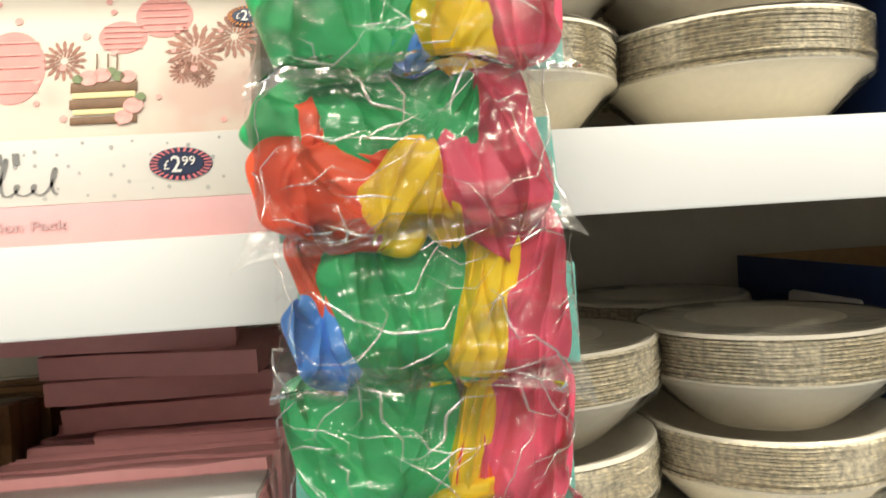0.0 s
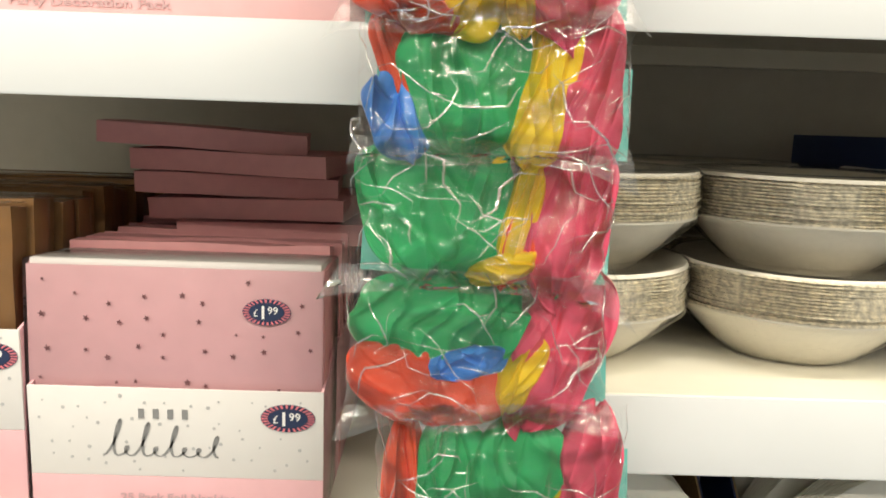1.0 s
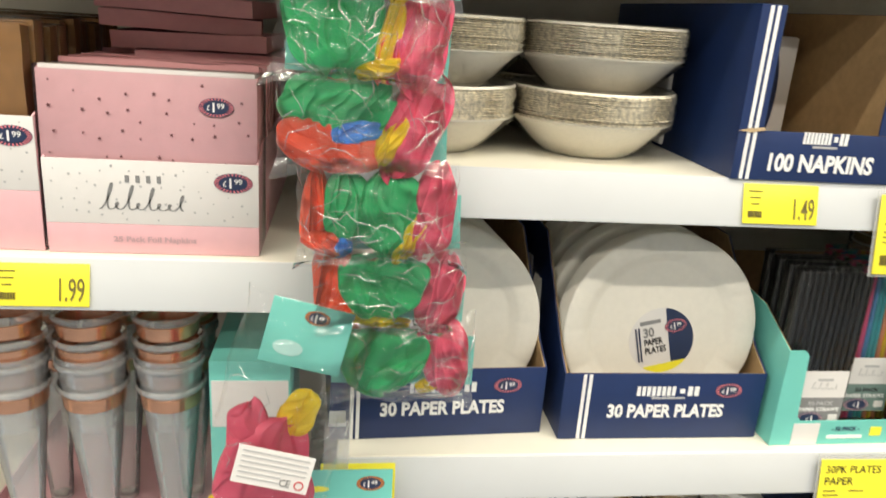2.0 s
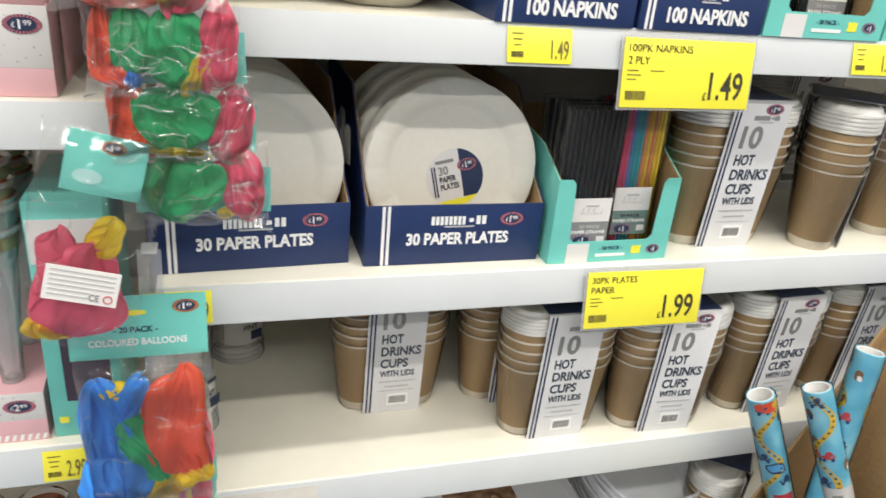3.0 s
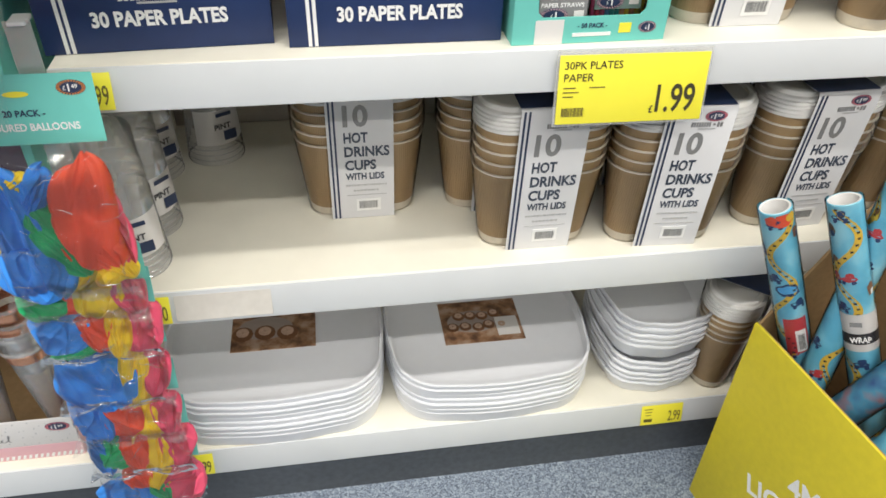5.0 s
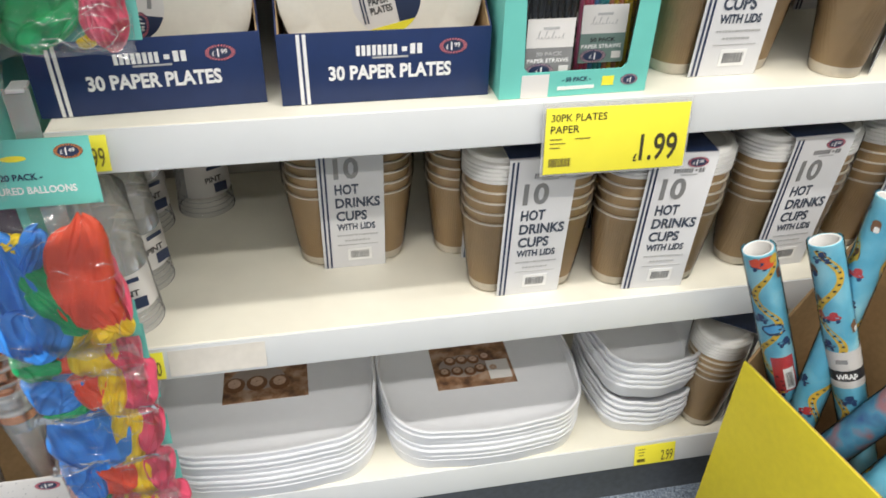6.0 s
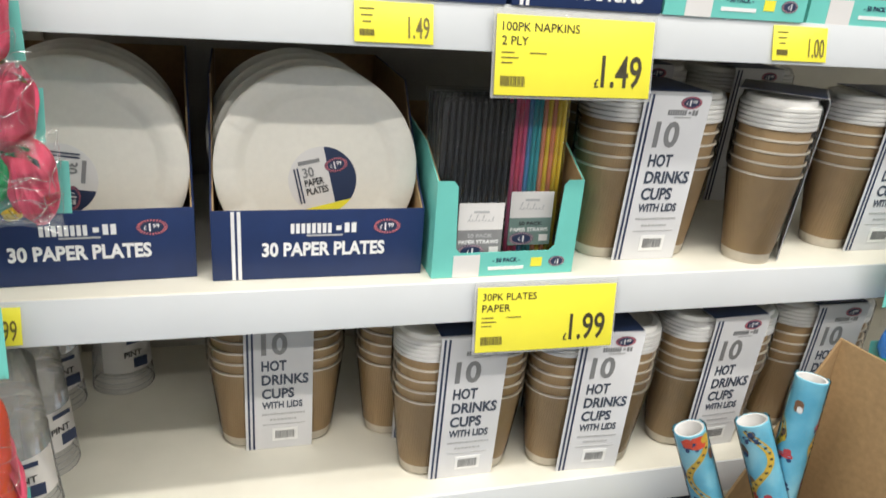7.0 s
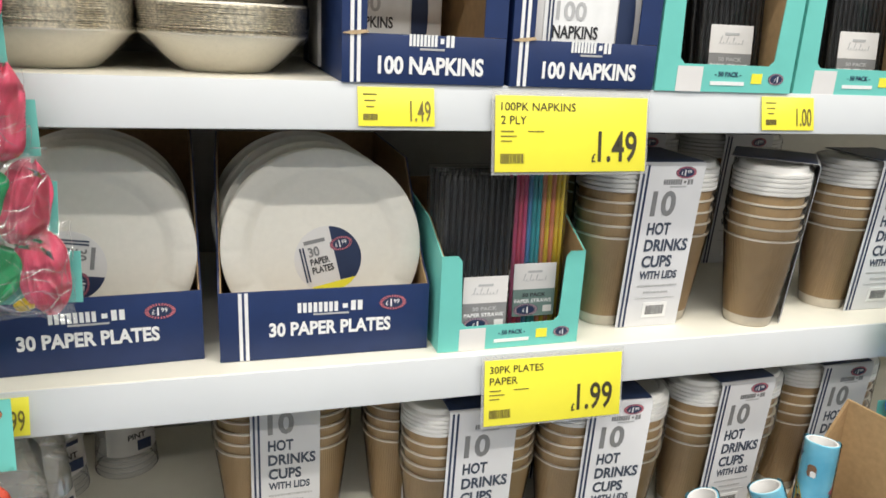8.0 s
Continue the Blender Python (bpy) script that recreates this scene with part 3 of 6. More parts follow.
def plate_pack(x, y, z, rz, tilt, spin, labelled=True, lx=0.006, lz=-0.014):
    """A wrapped pack of thirty pressed plates standing on edge, with a round paper label."""
    r = 0.111
    ob = thing("plate_pack", pose(x, y, z, 0, 0, rz), "white pressed paper plates standing on edge" + (" with a round label" if labelled else " behind others"), "plate pack", "plate packs")
    loc = pose(0, 0, r + 0.0005, 90 - tilt, 0, 0)
    flip = pose(0, 0, 0, 180, 0, 0)
    me = finish("plate", crimped(r), PLATE)
    part("plate", me, None, ob, m=loc @ flip)
    for i in range(1, 9):
        part("plate", me, None, ob, m=loc @ pose(0, 0, -0.0036 * i, 0, 0, 17 * i) @ flip)
    if labelled:
        lab = loc @ pose(lx, lz, -0.0097, 0, 0, spin) @ pose(0, 0, 0, -90, 0, 0)
        k = part("round_label", ellipse(0.076, 0.076, 40), WHITECARD, ob, "round white, navy and yellow paper label", lab)
        n = 24
        part("navy_half", prism([(0.0085, -0.027)] + [(0.0378 * math.cos(radians(a)), 0.0378 * math.sin(radians(a))) for a in np.linspace(-46, 74, n)] + [(0.0085, 0.0365)], 0.0003), NAVYP, k, m=pose(0, -0.0003, 0))
        part("yellow_foot", prism([(0.0378 * math.cos(radians(a)), 0.0378 * math.sin(radians(a))) for a in np.linspace(228, 314, n)], 0.0003), YELLOW, k, m=pose(0, -0.0004, 0))
        bars(k, -0.011, -0.0003, 0.0235, 0.024, 0.0042, GREYP)
        write("30", k, -0.0140, -0.0003, 0.0120, 0.0125, 0.0115, GREYP)
        write("PAPER", k, -0.0095, -0.0003, 0.0005, 0.0215, 0.0078, BLACKP)
        write("PLATES", k, -0.0080, -0.0003, -0.0095, 0.0245, 0.0078, BLACKP)
        for dx in (0.0, 0.0035):
            bars(k, -0.0285 + dx, -0.0003, -0.001, 0.0017, 0.040, NAVYP)
        badge(k, "£1.99", 0.018, -0.0004, 0.0145, 0.026, 0.016, REDP)
    return ob


def crimped(r):
    """A plate whose rim carries pressed radial flutes."""
    bm = lathe(plate_profile(r), 168)
    for v in bm.verts:
        rr = math.hypot(v.co.x, v.co.y)
        if rr > r * 0.74:
            a = math.atan2(v.co.y, v.co.x)
            v.co.z += 0.0011 * max(0.0, math.cos(a * 14)) ** 8 * min(1, (rr / r - 0.74) / 0.08)
    return bm


for cx, cy, rz, spin in ((0.369, 0.043, 3.0, -98), (0.615, 0.035, 0.0, 12)):
    plate_carton(cx, cy, rz)
    for i in range(4):
        plate_pack(cx - 0.012 * i * 0.3, cy + 0.034 + 0.046 * i, S3 + 0.0035, rz + (0, -1.5, 1, 2)[i], 6 + 1.2 * i, spin, i == 0, lx=0.006 if spin > 0 else -0.018)


def napkin_carton(x, y, z, h=0.158, d=0.36, w=0.166):
    """Tall navy carton with a window in its front over a printed lip."""
    ob = thing("napkin_carton", pose(x, y, z), "tall navy card carton with a cut-out front holding paper napkins", "carton", "napkin cartons")
    lip = 0.047
    part("front_lip", box(-w / 2, w / 2, 0, 0.002, 0.0005, lip, 0.0004), NAVY, ob)
    for s in (-1, 1):
        part("front_post", box(min(s * w / 2, s * (w / 2 - 0.024)), max(s * w / 2, s * (w / 2 - 0.024)), 0, 0.002, lip + 0.0004, h), NAVY, ob)
        part("side_panel", box(min(s * w / 2, s * (w / 2 - 0.002)), max(s * w / 2, s * (w / 2 - 0.002)), 0.0022, d, 0.0005, h), NAVY, ob)
        part("side_lining", box(min(s * (w / 2 - 0.0022), s * (w / 2 - 0.003)), max(s * (w / 2 - 0.0022), s * (w / 2 - 0.003)), 0.0024, d, 0.003, h - 0.0005), KRAFT, ob)
    part("base", box(-w / 2 + 0.0035, w / 2 - 0.0035, 0.003, d - 0.003, 0.001, 0.003), KRAFT, ob)
    part("back_panel", box(-w / 2 + 0.0035, w / 2 - 0.0035, d - 0.003, d - 0.001, 0.001, h), KRAFT, ob)
    for dx in (0.0, 0.0065):
        part("white_stripe", box(-w / 2 + 0.008 + dx, -w / 2 + 0.0115 + dx, -0.0005, 0, 0.001, h - 0.001), WHITEP, ob)
    part("torn_tab", prism([(-0.012, -0.001), (-0.004, 0.0015), (0.012, 0.003), (0.014, 0.0005), (0.0, -0.002)], 0.001), KRAFTEDGE, ob, "torn card fibre at the cut line", pose(-w / 2 + 0.012, -0.0012, lip))
    words_block(ob, 0.006, 0, 0.019, "100 NAPKINS", 0.108, 0.0175, 0.048)
    return ob


def napkin_block(x, y, z):
    """A square wrapped block of white napkins with a printed band."""
    ob = thing("napkin_pack", pose(x, y, z), "wrapped block of white paper napkins with a navy and white band", "napkin pack", "white napkin packs")
    part("napkin_block", box(-0.074, 0.074, 0.0, 0.10, 0, 0.128, 0.004), WHITECARD, ob)
    part("band", box(-0.048, 0.034, -0.0012, -0.0002, 0, 0.128), WHITEP, ob)
    part("navy_curve", prism([(0.036 + 0.02 * abs(math.sin(a)), 0.064 * (1 + math.cos(a))) for a in np.linspace(0, math.pi, 14)], 0.0006), NAVYP, ob, m=pose(0, -0.0015, 0))
    write("100", ob, -0.018, -0.0012, 0.074, 0.034, 0.019, PALEP)
    write("NAPKINS", ob, -0.012, -0.0012, 0.053, 0.052, 0.013, BLACKP)
    for dx in (0.0, 0.004):
        bars(ob, -0.043 + dx, -0.0012, 0.064, 0.0018, 0.127, NAVYP)


napkin_carton(0.706, 0.0, S2)
napkin_carton(0.878, 0.0, S2)
napkin_block(0.880, 0.012, S2 + 0.0035)
napkin_block(0.880, 0.12, S2 + 0.0035)
napkin_block(0.692, 0.16, S2 + 0.0035)
napkin_carton(0.685, 0.02, S1)
napkin_carton(0.857, 0.02, S1)


def straw_carton(x, y, z, rz=0.0, w=0.176, d=0.20):
    """Teal carton with tall sides and a U-shaped front."""
    ob = thing("straw_carton", pose(x, y, z, 0, 0, rz), "teal card display carton with a cut-away front holding paper straws", "carton", "straw cartons")
    hs, lip = 0.116, 0.030
    front = [(-w / 2, 0.0005), (w / 2, 0.0005), (w / 2, hs), (w / 2 - 0.019, hs), (w / 2 - 0.024, hs - 0.006), (w / 2 - 0.027, lip + 0.006), (w / 2 - 0.033, lip), (-w / 2 + 0.033, lip), (-w / 2 + 0.027, lip + 0.006),
             (-w / 2 + 0.024, hs - 0.006), (-w / 2 + 0.019, hs), (-w / 2, hs)]
    part("front_panel", prism(front, 0.0016), TEAL, ob)
    for s in (-1, 1):
        prof = [(0.0018, 0.0005), (d, 0.0005), (d, 0.165), (0.06, 0.146), (0.0018, hs)]
        part("side_panel", extrude_x(prof, s * (w / 2 - 0.0016), s * w / 2), TEAL, ob)
        part("side_lining", extrude_x([(a + 0.0003, b - 0.0003) for a, b in prof], s * (w / 2 - 0.003), s * (w / 2 - 0.0017)), KRAFT, ob)
    part("base", box(-w / 2 + 0.0035, w / 2 - 0.0035, 0.003, d - 0.003, 0.001, 0.003), KRAFT, ob)
    part("back_panel", box(-w / 2 + 0.0035, w / 2 - 0.0035, d - 0.003, d - 0.001, 0.001, 0.165), KRAFT, ob)
    bars(ob, -w / 2 + 0.041, 0, 0.014, 0.032, 0.027, WHITECARD, name="white_sticker")
    write("- 50 PACK -", ob, 0.002, 0, 0.020, 0.034, 0.0055, NAVYP)
    bars(ob, 0.002, 0, 0.010, 0.044, 0.004, WHITEP)
    bars(ob, 0.040, 0, 0.016, 0.014, 0.011, YELLOW, name="yellow_mark")
    badge(ob, "£1", 0.066, 0, 0.016, 0.021, 0.013, PINKP)
    return ob


RAINBOW = [material(f"straw_{n}", c, 0.45, stain=0.05) for n, c in (("red", (0.66, 0.08, 0.16)), ("magenta", (0.66, 0.10, 0.24)), ("turquoise", (0.05, 0.40, 0.45)), ("lilac", (0.30, 0.18, 0.45)), ("blue", (0.08, 0.28, 0.55)),
                                                                       ("coral", (0.80, 0.30, 0.16)), ("lemon", (0.85, 0.64, 0.05)))]


def straw_pack(x, y, z, dark, tilt=5.0, rz=0.0, w=0.074, h=0.195, label_x=0.0, label_z=0.004, label_w=0.054):
    """A flat wrapped pack of straws with a card label."""
    ob = thing("straw_pack", pose(x, y, z, -tilt, 0, rz), "wrapped pack of black paper straws with a white and grey label" if dark else "wrapped pack of rainbow coloured paper straws with a grey label", "straw pack", "straw packs")
    n = 11
    r = w / n / 2 * 0.94
    straw = lathe([(0.0008, 0.001), (r, 0.0015), (r, h - 0.002), (r - 0.0006, h - 0.0015), (0.0008, h - 0.006)], 10)
    me = finish("straw", straw, BLACKPACK)
    for i in range(n):
        col = me
        if not dark:
            col = me.copy()
            col.materials[0] = RAINBOW[STRAW_ORDER[i]]
        part("straw", col, None, ob, m=pose(-w / 2 + w * (i + 0.5) / n, 0.006, 0))
    part("wrapper", box(-w / 2 - 0.002, w / 2 + 0.002, 0.0008, 0.013, 0.0, h + 0.004, 0.002), STRAWWRAP, ob, "clear wrapper")
    z0, cx, hw = label_z, label_x, label_w / 2
    part("white_label", box(cx - hw, cx + hw, -0.0002, 0.0006, z0 + 0.034, z0 + 0.066), WHITECARD, ob)
    part("grey_label", box(cx - hw, cx + hw, -0.0002, 0.0006, z0, z0 + 0.0338), GREYP if dark else TEALGREY, ob)
    bars(ob, cx, -0.0002, z0 + 0.056, 0.018, 0.0028, PALEP)
    part("script_print", script_line(0.032, 0.007), PALEP, ob, "thin handwritten style print", pose(cx, -0.0006, z0 + 0.047))
    write("50 PACK", ob, cx, -0.0002, z0 + 0.027, 0.030, 0.0046, BLACKP if not dark else PALEP)
    write("PAPER STRAWS", ob, cx - 0.001, -0.0002, z0 + 0.0195, 0.048, 0.0048, WHITEP)
    badge(ob, "£1", cx - 0.010, -0.0002, z0 + 0.0085, 0.032, 0.0155, PINKP)
    bars(ob, cx + 0.018, -0.0002, z0 + 0.009, 0.011, 0.008, WHITECARD)
    return ob


def script_line(w, h, loops=8):
    """A thin slanting handwriting-like ribbon standing for a script brand name."""
    bm = bmesh.new()
    pts = []
    n = loops * 16
    for i in range(n + 1):
        t = i / n
        a = 2 * math.pi * loops * t
        tall = (1.35, 0.36, 1.25, 0.34, 1.15, 0.34, 0.32, 0.80)[min(7, int(loops * t))]
        zz = h * (0.5 * tall * (1 - math.cos(a)) - 0.40)
        pts.append(Vector((w * (t - 0.5) + 0.30 * w / loops * math.sin(a) + 0.30 * zz, 0, zz)))
    prev = None
    for i, p in enumerate(pts):
        d = (pts[min(i + 1, n)] - pts[max(i - 1, 0)]).normalized()
        s = Vector((-d.z, 0, d.x)) * h * (0.018 + 0.030 * abs(d.z))
        q = (bm.verts.new(p + s), bm.verts.new(p - s))
        if prev:
            bm.faces.new((prev[0], prev[1], q[1], q[0]))
        prev = q
    return bm


TEALGREY = material("muted_teal_label", (0.16, 0.24, 0.22), 0.5)
STRAWWRAP = film_material("straw_wrap", gloss=0.01, rough=0.10, haze=0.006, scale=16, strength=0.8, ior=1.4, crease=0.001)
STRAW_ORDER = (1, 0, 1, 4, 2, 2, 5, 6, 5, 6, 6)
straw_carton(0.8265, 0.020, S3, 1.0)
for i in range(4):
    straw_pack(0.783, 0.026 + 0.018 * i, S3 + 0.0035, True, 1 + 1.0 * i, w=0.080, h=0.198, label_x=0.012, label_z=0.018)
    straw_pack(0.866, 0.044 + 0.018 * i, S3 + 0.016, False, 3 + 1.0 * i, w=0.064, h=0.186, label_x=-0.002, label_z=0.012)
straw_carton(1.052, 0.0, S2, 0.0)
straw_carton(1.236, 0.004, S2, 0.0)
for cx in (1.052, 1.236):
    for i in range(4):
        straw_pack(cx + 0.034, 0.042 + 0.018 * i, S2 + 0.0035, True, 6 + 2 * i, -6)
        if i > 1:
            straw_pack(cx - 0.045, 0.030 + 0.022 * i, S2 + 0.0035, True, 4, 0)


# ---- hot drink cups ----
def cup_mesh(hc, rt, rb):
    body = lathe([(0.001, 0.003), (rb - 0.002, 0.003), (rb - 0.001, 0.0), (rb, 0.0015), (rb + (rt - rb) * 0.115, hc * 0.115)], 36)
    sleeve = lathe([(rb + (rt - rb) * 0.115 + 0.0006, hc * 0.115), (rt - 0.0015, hc - 0.003)], 48)
    rim = lathe([(rt - 0.003, hc - 0.004), (rt - 0.0006, hc - 0.0034), (rt + 0.0014, hc - 0.0026), (rt + 0.0014, hc - 0.0006), (rt - 0.0004, hc), (rt - 0.002, hc - 0.0008), (rt - 0.003, hc - 0.008)], 36)
    return finish("foot", body, CUPRIM), finish("sleeve", sleeve, CUP), finish("rim", rim, CUPRIM)


CUPS = {"short": (cup_mesh(0.122, 0.0435, 0.0285), 0.122, 0.0435), "tall": (cup_mesh(0.122, 0.0450, 0.0300), 0.122, 0.0450)}


def lid_stack(r):
    bm = bmesh.new()
    for i in range(5):
        z = i * 0.0058
        lathe([(r + 0.001, z), (r + 0.0028, z + 0.001), (r + 0.0028, z + 0.0042), (r + 0.0008, z + 0.0055), (r - 0.003, z + 0.0058)], 36, bm=bm)
    z = 5 * 0.0058 - 0.0005
    lathe([(r - 0.002, z - 0.002), (r - 0.004, z + 0.006), (r - 0.006, z + 0.0075), (r - 0.011, z + 0.0078), (r - 0.013, z + 0.0055), (0.0008, z + 0.005)], 36, bm=bm)
    return bm


LIDS = {k: finish("lid_stack", lid_stack(v[2]), LID) for k, v in CUPS.items()}


def small_print(w, h, seed):
    """A row of tiny bars of uneven length, standing for print too small to read."""
    rng = random.Random(seed)
    bm = bmesh.new()
    at = -w / 2
    while at < w / 2 - 0.001:
        end = min(at + rng.uniform(0.0012, 0.0045), w / 2)
        box(at, end, -0.0002, 0.0002, -h / 2, h / 2, bm=bm)
        at = end + 0.0011
    return bm


def cup_pack(x, y, z, kind, rz=0.0, step=None):
    """Two columns of five nested kraft cups with lids, held by a printed card band and shrink wrap."""
    (foot, sleeve, rim), hc, rt = CUPS[kind]
    ob = thing("cup_pack", pose(x, y, z, 0, 0, rz), f"{'tall ' if kind == 'tall' else ''}brown ripple paper cups with white lids in a card band", "cup pack", f"{kind} cup packs")
    step = step or (0.0158 if kind == "short" else 0.0150)
    top = hc + 4 * step
    for s in (-1, 1):
        for i in range(5):
            c = part("cup", sleeve, None, ob, m=pose(s * (rt + 0.001), 0, i * step))
            part("rim", rim, None, c, "cream rolled cup rim")
            if i == 0:
                part("foot", foot, None, c, "cream cup foot")
        part("lid_stack", LIDS[kind], None, ob, "stack of white plastic lids", pose(s * (rt + 0.001), 0, top - 0.004))
        part("shrink_wrap", lathe([(0.031, 0.0005), (rt + 0.0018, hc), (rt + 0.0042, hc + 0.01), (rt + 0.0045, top + 0.022), (rt - 0.002, top + 0.033), (0.002, top + 0.0335)], 30, wobble=0.008), WRAP, ob, "clear shrink wrap",
             pose(s * (rt + 0.001), 0, 0))
    w, h = 0.088, top + 0.034
    yb, yt = -0.0400, -(rt + 0.0095)
    band = extrude_x([(yb, 0.0005), (yb - 0.0006, 0.0005), (yt - 0.0006, h - 0.004), (yt + 0.002, h + 0.0006), (-yt - 0.002, h + 0.0006), (-yt - 0.0024, h), (yt + 0.0024, h), (yt, h - 0.0045)], -w / 2, w / 2)
    b = part("card_band", band, BANDCARD, ob, "white card band with navy stripes")
    part("band_top", box(-w / 2, w / 2, yt + 0.004, -yt - 0.004, h + 0.0008, h + 0.0016), NAVYP, b, "navy top of the band")
    lean = math.degrees(math.atan2(yb - yt, h))
    face = pose(0, yb - 0.0008, 0, lean, 0, 0)
    for dx in (0.0, 0.0058):
        bars(b, -w / 2 + 0.0048 + dx, 0, h / 2, 0.0026, h * 0.985, NAVYP, face)
    left, cx = -0.0222, 0.008
    brand_blocks(b, cx + 0.002, 0, h * 0.895, 0.042, 0.0065, GREYP, face)
    bars(b, cx + 0.002, 0, h * 0.868, 0.022, 0.0018, PALEP, face)
    badge(b, "£1.99", 0.018, 0, h * 0.950, 0.028, 0.015, REDP, m=face)
    write("10", b, left + 0.0165, 0, h * 0.770, 0.033, h * 0.150, GREYP, face, 0.03)
    for word, at, ww, hh in (("HOT", 0.620, 0.032, 0.075), ("DRINKS", 0.520, 0.0605, 0.075), ("CUPS", 0.420, 0.042, 0.075), ("WITH LIDS", 0.335, 0.053, 0.052)):
        write(word, b, left + ww / 2, 0, h * at, ww, h * hh, BLUEGREY, face, 0.030)
    for zz, ww, seed in ((0.266, 0.056, 3), (0.224, 0.036, 5)):
        tagged(part("small_print", small_print(ww, 0.0024, seed), PALEP, b, "small unreadable print", face @ pose(left + 0.028, -0.0004, h * zz)), kind="stuff")
    bars(b, left + 0.028, 0, h * 0.188, 0.056, 0.0006, PALEP, face)
    bars(b, left + 0.030, 0, h * 0.110, 0.034, 0.021, WHITEP, face, "barcode_field")
    barcode(b, left + 0.030, -0.0006, h * 0.110, 0.026, 0.0125, GREYP, face)
    return ob


BLUEGREY = material("slate_print", (0.05, 0.065, 0.10), 0.5)
cup_pack(0.574, 0.178, S4, "short", 0)
cup_pack(0.772, 0.176, S4, "short", 3)
cup_pack(0.804, 0.078, S4, "short", 0)
cup_pack(0.984, 0.063, S4, "short", -3)
cup_pack(1.185, 0.082, S4, "short", 2)
cup_pack(1.372, 0.10, S4, "short", 0)
cup_pack(0.985, 0.22, S4, "short", 0)
cup_pack(1.19, 0.24, S4, "short", 0)
cup_pack(1.027, 0.092, S3, "tall", 0)
cup_pack(1.211, 0.088, S3, "tall", 50)
cup_pack(1.388, 0.094, S3, "tall", 0)
cup_pack(1.115, 0.32, S3, "tall", 0)
cup_pack(1.31, 0.32, S3, "tall", 0)
cup_pack(1.172, 0.085, S5, "short", 50, step=0.012)


# ---- plastic pint glasses ----
def glass_pack(x, y, z, rz):
    """A nested column of clear plastic tumblers with a printed wrap label."""
    ob = thing("tumbler_pack", pose(x, y, z, 0, 0, rz), "nested column of clear plastic pint tumblers with a printed label", "tumbler pack", "tumbler packs")
    part("tumbler_column", lathe([(0.0425, 0.0), (0.0445, 0.0008), (0.0445, 0.0035), (0.0432, 0.005), (0.0400, 0.075), (0.0388, 0.110), (0.0392, 0.1115), (0.0380, 0.114), (0.0374, 0.130), (0.0379, 0.1315), (0.0367, 0.134), (0.0361, 0.150),
                                  (0.0366, 0.1515), (0.0354, 0.154), (0.0345, 0.195), (0.032, 0.199), (0.001, 0.199)], 36), CLEAR, ob, "clear plastic tumblers nested rim down")
    for i in range(4):
        part("tumbler_rim", lathe([(0.0436 - 0.0006 * i, 0.0), (0.0442 - 0.0006 * i, 0.001), (0.0434 - 0.0006 * i, 0.002)], 32), CLEAR, ob, m=pose(0, 0, 0.008 + i * 0.009))
    arc = [radians(a) for a in range(-150, -29, 10)]
    lo = [(0.0424 * math.cos(a), 0.0424 * math.sin(a), 0.035) for a in arc]
    hi = [(0.0400 * math.cos(a), 0.0400 * math.sin(a), 0.092) for a in arc]
    bm = bmesh.new()
    va, vb = [bm.verts.new(p) for p in lo], [bm.verts.new(p) for p in hi]
    for i in range(len(arc) - 1):
        bm.faces.new((va[i], va[i + 1], vb[i + 1], vb[i]))
    part("label", bm, WHITECARD, ob, "white printed paper label")
    write("PINT", ob, 0.0, -0.0425, 0.066, 0.026, 0.009, BLACKP)
    bars(ob, 0.004, -0.0418, 0.085, 0.024, 0.006, NAVYP)
    bars(ob, 0.010, -0.0430, 0.050, 0.02, 0.016, NAVYP, name="navy_panel")


glass_pack(0.272, 0.072, S4, 25)
glass_pack(0.276, 0.158, S4, 50)
glass_pack(0.262, 0.300, S4, 40)
glass_pack(0.352, 0.345, S4, 30)


# ---- serving trays ----
def tray(w, d, h, r, flare):
    """A shallow tray: rounded bowed outline, flared wall, turned-over rim."""
    def ring(inset, rr):
        return bowed_rect(w - 2 * inset, d - 2 * inset, rr, 0.007)
    levels = ((ring(flare, r * 0.85), 0.0), (ring(flare * 0.72, r * 0.88), h * 0.18), (ring(flare * 0.30, r * 0.96), h * 0.70), (ring(0.0008, r), h * 0.80), (ring(0.0, r), h * 0.92), (ring(0.0012, r), h),
              (ring(0.0045, r * 0.96), h * 0.97), (ring(flare * 0.7 + 0.004, r * 0.86), h * 0.40), (ring(flare + 0.012, r * 0.74), 0.0028))
    return loft([[(x, y, z) for x, y in o] for o, z in levels])


